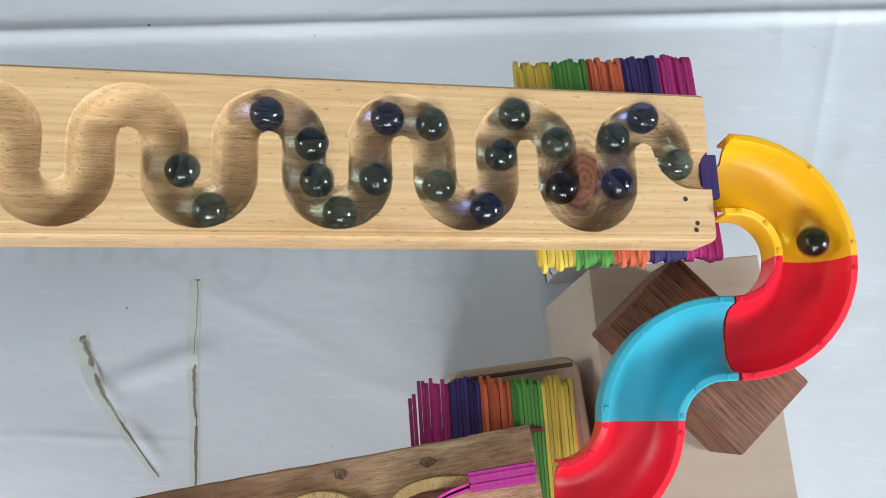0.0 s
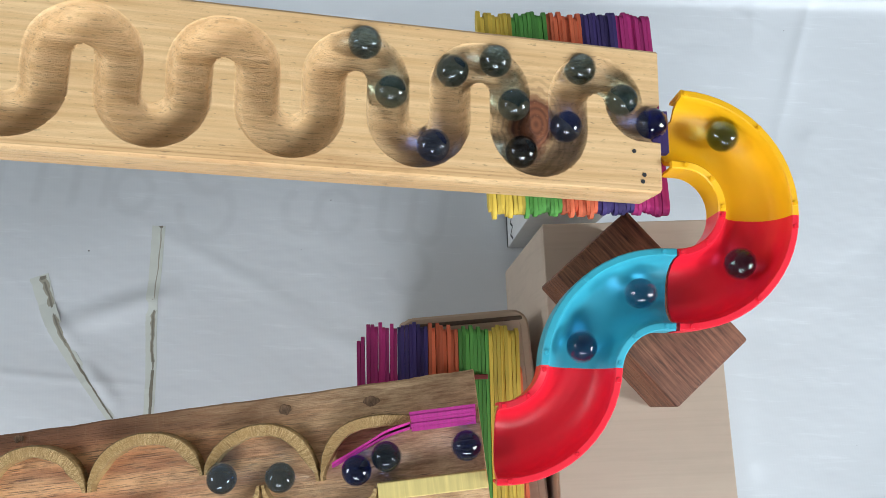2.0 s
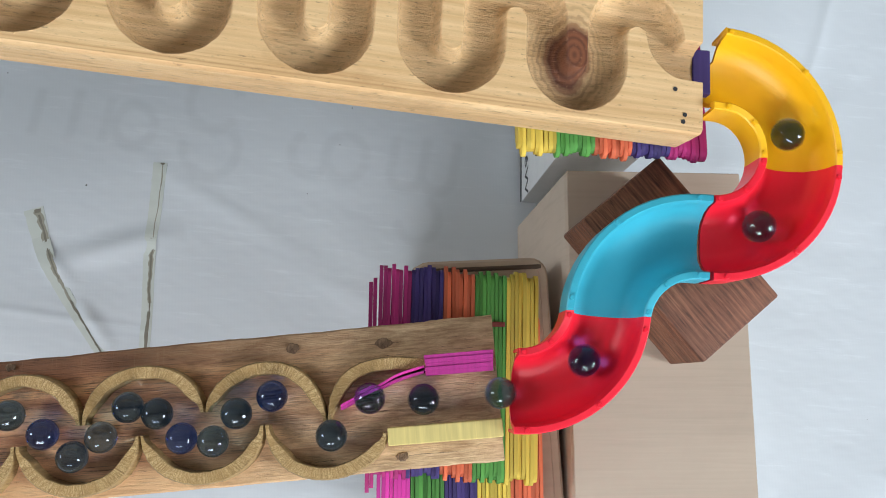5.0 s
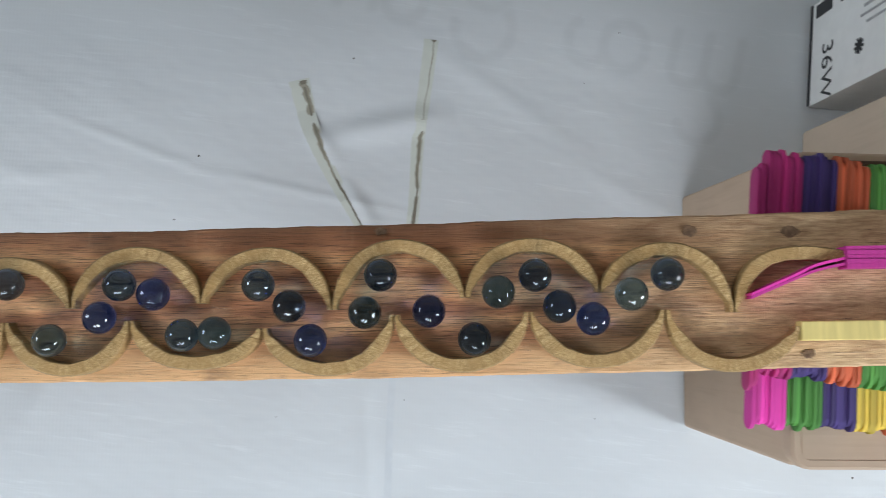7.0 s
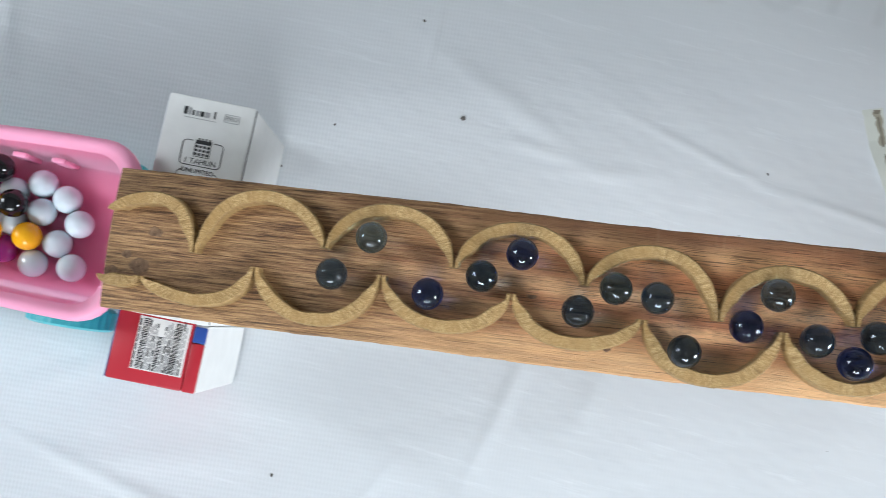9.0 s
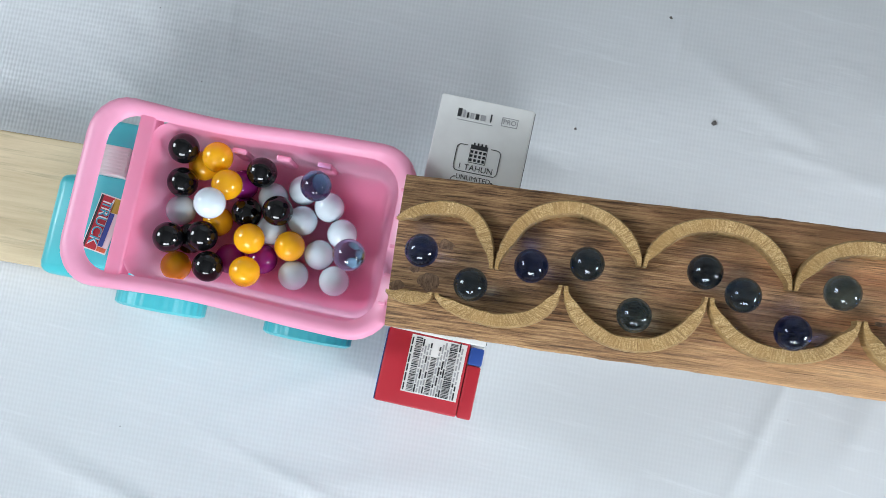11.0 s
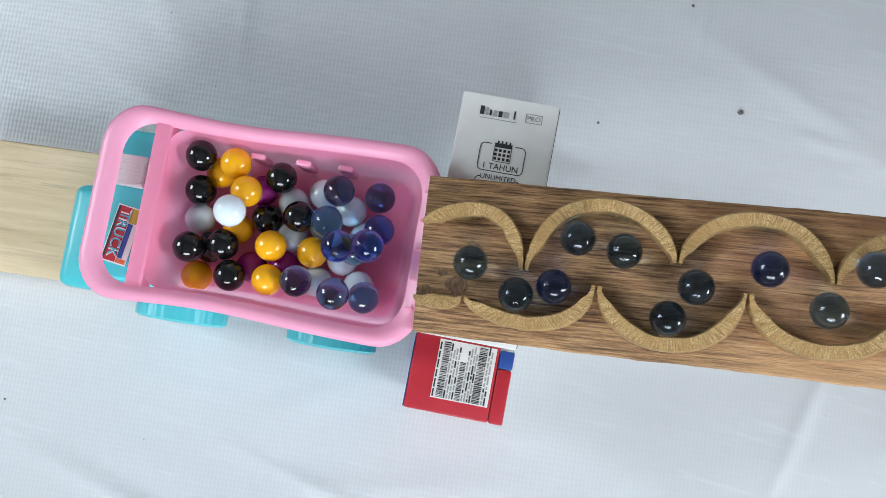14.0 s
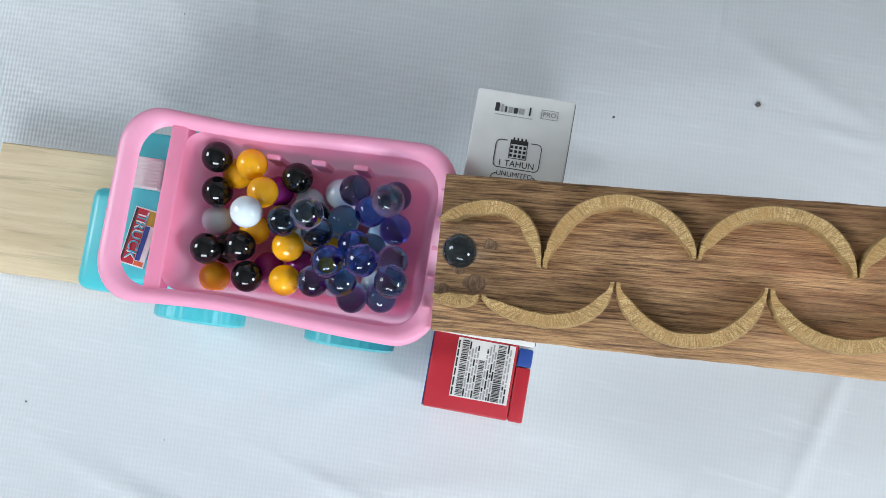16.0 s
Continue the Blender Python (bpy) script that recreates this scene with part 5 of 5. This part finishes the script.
# ---- what moves ----
ROLLS = [
    (((0, 1155, -4), (0.5, 1287, -2), (1, 1422, -1), (1.5, 1487, -4), (2, 1528, 4), (2.5, 1574, 1), (3, 1603, 4), (3.5, 1642, 1), (4, 1681, 1), (4.5, 1720, 0), (5, 1760, 0), (5.5, 1799, 0), (6, 1838, 0), (6.5, 1877, 0), (7, 1916, 2), (7.5, 1977, -2), (8, 2055, 4), (8.5, 2119, 2), (9, 2195, 5), (9.5, 2262, 5), (10, 2294, 1)), 10.7, (-0.7242, -0.1172, 0.1008)),
    (((0, 1069, 0), (0.5, 1153, -5), (1, 1284, 0), (1.5, 1410, 3), (2, 1488, -4), (2.5, 1529, 4), (3, 1576, -2), (3.5, 1615, -1), (4, 1653, -0), (4.5, 1692, -0), (5, 1730, -0), (5.5, 1768, -0), (6, 1807, -0), (6.5, 1845, -0), (7, 1883, -4), (7.5, 1958, -11), (8, 2018, -3), (8.5, 2094, 4), (9, 2171, 8), (9.5, 2240, 6), (10, 2261, 8)), 11.0, (-0.7253, -0.1339, 0.1035)),
    (((0, 1041, -4), (0.5, 1104, -8), (1, 1211, -3), (1.5, 1332, -5), (2, 1443, -5), (2.5, 1499, 1), (3, 1553, 1), (3.5, 1592, 0), (4, 1630, 0), (4.5, 1668, 0), (5, 1706, 0), (5.5, 1744, 0), (6, 1783, 0), (6.5, 1821, 0), (7, 1859, -4), (7.5, 1920, -0), (8, 1984, -1), (8.5, 2060, 0), (9, 2136, 2), (9.5, 2202, 1), (10, 2248, 8)), 11.5, (-0.7147, -0.1454, 0.116)),
    (((0, 1023, -1), (0.5, 1075, 1), (1, 1168, -4), (1.5, 1298, -5), (2, 1421, -1), (2.5, 1476, -7), (3, 1522, 5), (3.5, 1560, 2), (4, 1598, 1), (4.5, 1636, 0), (5, 1674, 0), (5.5, 1712, 0), (6, 1750, 0), (6.5, 1788, -6), (7, 1841, 1), (7.5, 1903, 2), (8, 1966, -7), (8.5, 2029, -1), (9, 2100, 2), (9.5, 2172, 5), (10, 2220, -2)), 11.9, (-0.7321, -0.167, 0.1047)),
    (((0, 1000, 1), (0.5, 1059, -1), (1, 1119, -8), (1.5, 1255, 4), (2, 1378, 1), (2.5, 1461, -3), (3, 1508, 3), (3.5, 1542, 1), (4, 1579, 0), (4.5, 1615, 0), (5, 1652, 0), (5.5, 1688, -4), (6, 1717, 0), (6.5, 1761, -2), (7, 1824, 2), (7.5, 1883, -3), (8, 1954, -9), (8.5, 2008, 1), (9, 2082, 7), (9.5, 2156, 2), (10, 2189, 5)), 12.3, (-0.6992, -0.1315, 0.1012)),
    (((0, 957, -2), (0.5, 1014, -1), (1, 1071, 1), (1.5, 1155, -1), (2, 1286, -0), (2.5, 1414, -1), (3, 1485, -6), (3.5, 1525, -3), (4, 1560, -1), (4.5, 1596, -0), (5, 1632, -0), (5.5, 1668, 7), (6, 1706, -9), (6.5, 1740, 2), (7, 1800, -2), (7.5, 1860, -5), (8, 1933, -2), (8.5, 1985, -5), (9, 2039, 5), (9.5, 2116, 2), (10, 2171, 9), (10.5, 2206, 3), (11, 2240, 1), (11.5, 2275, 1), (12, 2310, 0), (12.5, 2344, 11)), 12.75, (-0.6973, -0.1661, 0.1021)),
    (((0, 934, -2), (0.5, 993, 1), (1, 1045, -4), (1.5, 1113, -7), (2, 1243, -0), (2.5, 1368, 1), (3, 1451, -1), (3.5, 1506, -0), (4, 1542, -0), (4.5, 1578, -0), (5, 1614, -0), (5.5, 1651, 3), (6, 1680, 2), (6.5, 1716, -6), (7, 1787, -4), (7.5, 1834, -0), (8, 1896, -2), (8.5, 1964, -10), (9, 2016, 2), (9.5, 2087, 6), (10, 2146, 1), (10.5, 2177, 0), (11, 2208, 0), (11.5, 2239, 0), (12, 2270, 0), (12.5, 2301, -1), (13, 2356, 7)), 13.15, (-0.7088, -0.1441, 0.1014)),
    (((0, 911, -4), (0.5, 968, 2), (1, 1028, -2), (1.5, 1083, -2), (2, 1188, -2), (2.5, 1313, -5), (3, 1430, -4), (3.5, 1486, -2), (4, 1525, -1), (4.5, 1560, -0), (5, 1594, -0), (5.5, 1629, -4), (6, 1665, 1), (6.5, 1693, -4), (7, 1755, -1), (7.5, 1816, -1), (8, 1861, -5), (8.5, 1931, 0), (9, 1991, -4), (9.5, 2074, 0), (10, 2102, 3), (10.5, 2136, 1), (11, 2170, 0), (11.5, 2204, 0), (12, 2238, 0), (12.5, 2272, -0), (13, 2315, -3)), 13.4, (-0.705, -0.1138, 0.088)),
    (((0, 888, 3), (0.5, 937, -2), (1, 994, 2), (1.5, 1047, -4), (2, 1121, -8), (2.5, 1256, 5), (3, 1383, 1), (3.5, 1461, 0), (4, 1507, 0), (4.5, 1542, 0), (5, 1577, 0), (5.5, 1614, -5), (6, 1648, 4), (6.5, 1677, 4), (7, 1735, -1), (7.5, 1801, -3), (8, 1846, 2), (8.5, 1900, -3), (9, 1966, -11), (9.5, 2037, 4), (10, 2080, 6), (10.5, 2115, 3), (11, 2150, 1), (11.5, 2184, 0), (12, 2219, 0), (12.5, 2254, 11), (13, 2272, -1), (13.5, 2308, -1)), 13.75, (-0.7123, -0.17, 0.0976)),
    (((0, 861, 2), (0.5, 913, -3), (1, 969, 2), (1.5, 1026, -2), (2, 1083, -1), (2.5, 1190, -3), (3, 1321, -6), (3.5, 1426, -2), (4, 1484, -1), (4.5, 1524, -0), (5, 1559, -0), (5.5, 1593, 5), (6, 1632, -2), (6.5, 1664, 4), (7, 1718, -6), (7.5, 1771, -7), (8, 1828, 0), (8.5, 1878, -5), (9, 1943, -4), (9.5, 2003, 3), (10, 2055, -1), (10.5, 2088, -0), (11, 2121, -0), (11.5, 2154, -0), (12, 2187, -0), (12.5, 2220, -3), (13, 2253, 6), (13.5, 2276, 2)), 13.95, (-0.7123, -0.1263, 0.1089)),
    (((0, 832, -2), (0.5, 890, 2), (1, 943, -2), (1.5, 1004, 0), (2, 1059, -1), (2.5, 1142, -6), (3, 1275, 4), (3.5, 1380, 2), (4, 1459, 1), (4.5, 1507, 0), (5, 1541, 0), (5.5, 1578, 5), (6, 1598, 2), (6.5, 1643, -3), (7, 1693, -4), (7.5, 1753, 2), (8, 1810, -4), (8.5, 1862, -2), (9, 1921, -0), (9.5, 1982, -5), (10, 2024, 6), (10.5, 2058, 2), (11, 2093, 1), (11.5, 2128, 0), (12, 2162, 0), (12.5, 2197, 7), (13, 2224, -3), (13.5, 2254, 9), (14, 2322, -3)), 14.25, (-0.6955, -0.1478, 0.1091)),
    (((0, 803, -4), (0.5, 863, 1), (1, 917, -5), (1.5, 975, -0), (2, 1034, -5), (2.5, 1097, -3), (3, 1218, -2), (3.5, 1321, -1), (4, 1425, -0), (4.5, 1483, -0), (5, 1523, -0), (5.5, 1557, -2), (6, 1580, -0), (6.5, 1618, -4), (7, 1676, 4), (7.5, 1735, -3), (8, 1791, -4), (8.5, 1844, 2), (9, 1892, -4), (9.5, 1932, -2), (10, 1971, -1), (10.5, 2011, -0), (11, 2050, -0), (11.5, 2090, -0), (12, 2129, -0), (12.5, 2169, 7), (13, 2202, -2), (13.5, 2246, 10), (14, 2295, 1)), 14.4, (-0.7171, -0.1632, 0.1113)),
    (((0, 783, 0), (0.5, 828, -3), (1, 885, 3), (1.5, 939, -2), (2, 1003, 0), (2.5, 1057, -3), (3, 1138, -7), (3.5, 1232, -3), (4, 1342, -1), (4.5, 1442, -0), (5, 1501, -0), (5.5, 1537, -1), (6, 1563, 0), (6.5, 1588, 4), (7, 1648, -1), (7.5, 1705, -7), (8, 1768, 1), (8.5, 1820, -2), (9, 1876, -5), (9.5, 1914, -2), (10, 1954, -1), (10.5, 1993, -0), (11, 2033, -0), (11.5, 2072, -0), (12, 2112, -0), (12.5, 2156, 2), (13, 2184, 5), (13.5, 2224, -1), (14, 2276, -1), (14.5, 2362, -1)), 14.6, (-0.7235, -0.156, 0.1241)),
    (((0, 750, 3), (0.5, 802, -4), (1, 866, 3), (1.5, 910, -4), (2, 968, -0), (2.5, 1023, -1), (3, 1084, -1), (3.5, 1157, -0), (4, 1264, -0), (4.5, 1378, -0), (5, 1463, -0), (5.5, 1515, 4), (6, 1549, -4), (6.5, 1572, 0), (7, 1626, -6), (7.5, 1683, 3), (8, 1731, -5), (8.5, 1802, -6), (9, 1862, 0), (9.5, 1897, 0), (10, 1936, 0), (10.5, 1974, 0), (11, 2013, 0), (11.5, 2051, 0), (12, 2090, 0), (12.5, 2128, 3), (13, 2168, 7), (13.5, 2200, 7), (14, 2256, 9), (14.5, 2335, 6)), 14.75, (-0.7531, -0.1419, 0.1111)),
    (((0, 728, 2), (0.5, 784, 1), (1, 830, -3), (1.5, 889, 2), (2, 942, -3), (2.5, 1006, -1), (3, 1055, -2), (3.5, 1116, -1), (4, 1206, -0), (4.5, 1324, -0), (5, 1436, -0), (5.5, 1500, 3), (6, 1534, 4), (6.5, 1556, 0), (7, 1604, 2), (7.5, 1658, -2), (8, 1711, -8), (8.5, 1778, 0), (9, 1816, 0), (9.5, 1856, 0), (10, 1894, 0), (10.5, 1934, 0), (11, 1972, 0), (11.5, 2012, 0), (12, 2050, 0), (12.5, 2090, 5), (13, 2137, 1), (13.5, 2176, 7), (14, 2242, 6), (14.5, 2295, 0)), 14.95, (-0.7376, -0.1368, 0.1271)),
    (((0, 707, -6), (0.5, 757, 3), (1, 810, -3), (1.5, 869, 2), (2, 921, -5), (2.5, 974, 1), (3, 1032, -2), (3.5, 1084, -1), (4, 1164, -0), (4.5, 1284, -0), (5, 1408, -0), (5.5, 1485, -2), (6, 1517, 3), (6.5, 1540, -2), (7, 1586, 2), (7.5, 1642, -6), (8, 1692, -1), (8.5, 1754, 2), (9, 1794, 1), (9.5, 1833, 0), (10, 1873, 0), (10.5, 1912, 0), (11, 1952, 0), (11.5, 1991, 0), (12, 2031, 0), (12.5, 2070, 0), (13, 2110, 3), (13.5, 2164, 3), (14, 2209, -2), (14.5, 2266, 3), (15, 2350, 13)), 15.15, (-0.7348, -0.143, 0.1126)),
    (((0, 688, -4), (0.5, 734, 1), (1, 793, -3), (1.5, 847, -0), (2, 901, -2), (2.5, 945, -2), (3, 1006, -0), (3.5, 1061, -0), (4, 1132, -0), (4.5, 1240, -0), (5, 1369, -0), (5.5, 1466, -6), (6, 1502, 2), (6.5, 1523, 1), (7, 1568, -2), (7.5, 1624, -4), (8, 1676, 2), (8.5, 1735, -6), (9, 1773, -3), (9.5, 1810, -1), (10, 1848, -0), (10.5, 1885, -0), (11, 1923, -0), (11.5, 1960, -0), (12, 1998, -0), (12.5, 2035, -0), (13, 2073, -0), (13.5, 2110, 4), (14, 2191, 5), (14.5, 2236, 3), (15, 2303, 0)), 15.35, (-0.693, -0.1566, 0.1223)),
    (((0, 663, 1), (0.5, 712, -6), (1, 754, 4), (1.5, 804, -4), (2, 860, -0), (2.5, 915, -4), (3, 975, -1), (3.5, 1032, -0), (4, 1092, -0), (4.5, 1186, -0), (5, 1322, -0), (5.5, 1445, -5), (6, 1486, -2), (6.5, 1505, -2), (7, 1551, 4), (7.5, 1596, 0), (8, 1657, 0), (8.5, 1718, -14), (9, 1755, -6), (9.5, 1793, -2), (10, 1830, -1), (10.5, 1868, -0), (11, 1905, -0), (11.5, 1943, -0), (12, 1980, -0), (12.5, 2018, -0), (13, 2055, -0), (13.5, 2093, -0), (14, 2160, 3), (14.5, 2218, -1), (15, 2267, 3), (15.5, 2352, 11)), 15.65, (-0.707, -0.1517, 0.1286)),
    (((0, 606, 2), (0.5, 661, 2), (1, 716, -6), (1.5, 765, 4), (2, 816, -2), (2.5, 874, 2), (3, 926, -3), (3.5, 983, -1), (4, 1039, -0), (4.5, 1102, -0), (5, 1199, -0), (5.5, 1332, -6), (6, 1450, -5), (6.5, 1486, -2), (7, 1524, 2), (7.5, 1575, 2), (8, 1633, -7), (9, 1714, -3), (9.5, 1755, -1), (10, 1796, -0), (10.5, 1836, -0), (11, 1876, -0), (11.5, 1917, -0), (12, 1958, -0), (12.5, 1998, -0), (13, 2038, -0), (13.5, 2075, -0), (14, 2120, 8), (14.5, 2190, 4), (15, 2252, 4), (15.5, 2299, -0)), 15.85, (-0.7074, -0.1075, 0.1025)),
    (((0, 577, -8), (0.5, 629, 5), (1, 684, -5), (1.5, 745, 2), (2, 792, -6), (2.5, 841, -2), (3, 896, 1), (3.5, 953, 0), (4, 1011, 0), (4.5, 1068, 0), (5, 1147, 0), (5.5, 1270, 5), (6, 1392, 4), (6.5, 1472, -6), (7, 1505, 1), (7.5, 1551, -6), (8, 1613, 4), (9, 1693, 2), (9.5, 1733, 1), (10, 1773, 0), (10.5, 1813, 0), (11, 1853, 0), (11.5, 1893, 0), (12, 1933, 0), (12.5, 1973, 0), (13, 2013, 0), (13.5, 2053, 0), (14, 2093, 9), (14.5, 2168, 7), (15, 2234, 3), (15.5, 2269, 1), (16, 2335, 4)), 99.0, None),
]


def glide(rows, t):
    """Monotone cubic through (time, value) rows."""
    x, y = [r[0] for r in rows], [r[1] for r in rows]
    if t <= x[0]:
        return y[0]
    if t >= x[-1]:
        return y[-1]
    d = [(y[k + 1] - y[k]) / (x[k + 1] - x[k]) for k in range(len(x) - 1)]
    m = [d[0]] + [0.0 if a * b <= 0 else 2 * a * b / (a + b) for a, b in zip(d, d[1:])] + [d[-1]]
    k = max(i for i in range(len(x) - 1) if x[i] <= t)
    h = x[k + 1] - x[k]
    s = (t - x[k]) / h
    return y[k] * (1 + 2 * s) * (1 - s) ** 2 + h * m[k] * s * (1 - s) ** 2 + y[k + 1] * s * s * (3 - 2 * s) + h * m[k + 1] * s * s * (s - 1)


def marble_rows(rolls, lands, rest):
    """Poses of a marble: along its way, over the lip into the truck, and at rest."""
    last = len(WAY) - 1.0
    dist = [(t, s) for t, s, off in rolls]
    side = [(t, off) for t, s, off in rolls]
    if rest:
        dist.append((lands, last))
        side.append((lands, 0.0))
    rows, turn, before, k = [], Matrix.Identity(4), None, 0
    while k <= 160:
        t = k / 10
        if rest and t > lands:
            f = min(1.0, (t - lands) / 0.35)
            a = Vector(on_way(last, 0))
            p = a.lerp(Vector(rest), 1 - (1 - f) ** 2)
            p.z = a.z + (rest[2] - a.z) * f * f + 0.004 * math.sin(math.pi * f)
        else:
            f = 0.0
            p = Vector(on_way(glide(dist, t), float(np.interp(t, [r[0] for r in side], [r[1] for r in side]))))
        if before is not None and (p - before).length > 1e-5:
            step = p - before
            axis = Vector((0, 0, 1)).cross(step)
            if axis.length > 1e-7:
                turn = Matrix.Rotation(min(step.length / RAD, radians(55)), 4, axis) @ turn
        rows.append((t, Matrix.Translation(p) @ turn))
        before = p
        if f >= 1.0:
            break
        k += 1
    if rows[-1][0] < 16.0:
        rows.append((16.0, rows[-1][1]))
    return rows


def keep_apart(tracks):
    """Marbles that roll against each other touch and do not sink into one another."""
    moving = [len(rows) if rows[-1][0] == rows[-2][0] + 0.1 or len(rows) == 161 else len(rows) - 1 for rows in tracks]
    for k in range(161):
        rolls = [k < n for n in moving]
        places = [(rows[k] if r else rows[-1])[1].translation.copy() for rows, r in zip(tracks, rolls)]
        for again in range(8):
            for i in range(len(places)):
                for j in range(i):
                    if not (rolls[i] or rolls[j]):
                        continue
                    away = places[i] - places[j]
                    short = 2 * RAD - 0.0004 - away.length
                    if short <= 0 or away.length < 1e-6:
                        continue
                    if rolls[i] and rolls[j]:
                        away.z = 0.0
                    if away.length < 1e-6:
                        continue
                    away.normalize()
                    share = 0.5 if rolls[i] and rolls[j] else 1.0
                    if rolls[i]:
                        places[i] += away * short * share
                    if rolls[j]:
                        places[j] -= away * short * share
        for rows, r, p in zip(tracks, rolls, places):
            if r:
                rows[k][1].translation = p


def motions():
    tracks = [marble_rows(*roll) for roll in ROLLS]
    keep_apart(tracks)
    for ob, rows in zip(ROLLING, tracks):
        walk(ob, rows)


motions()
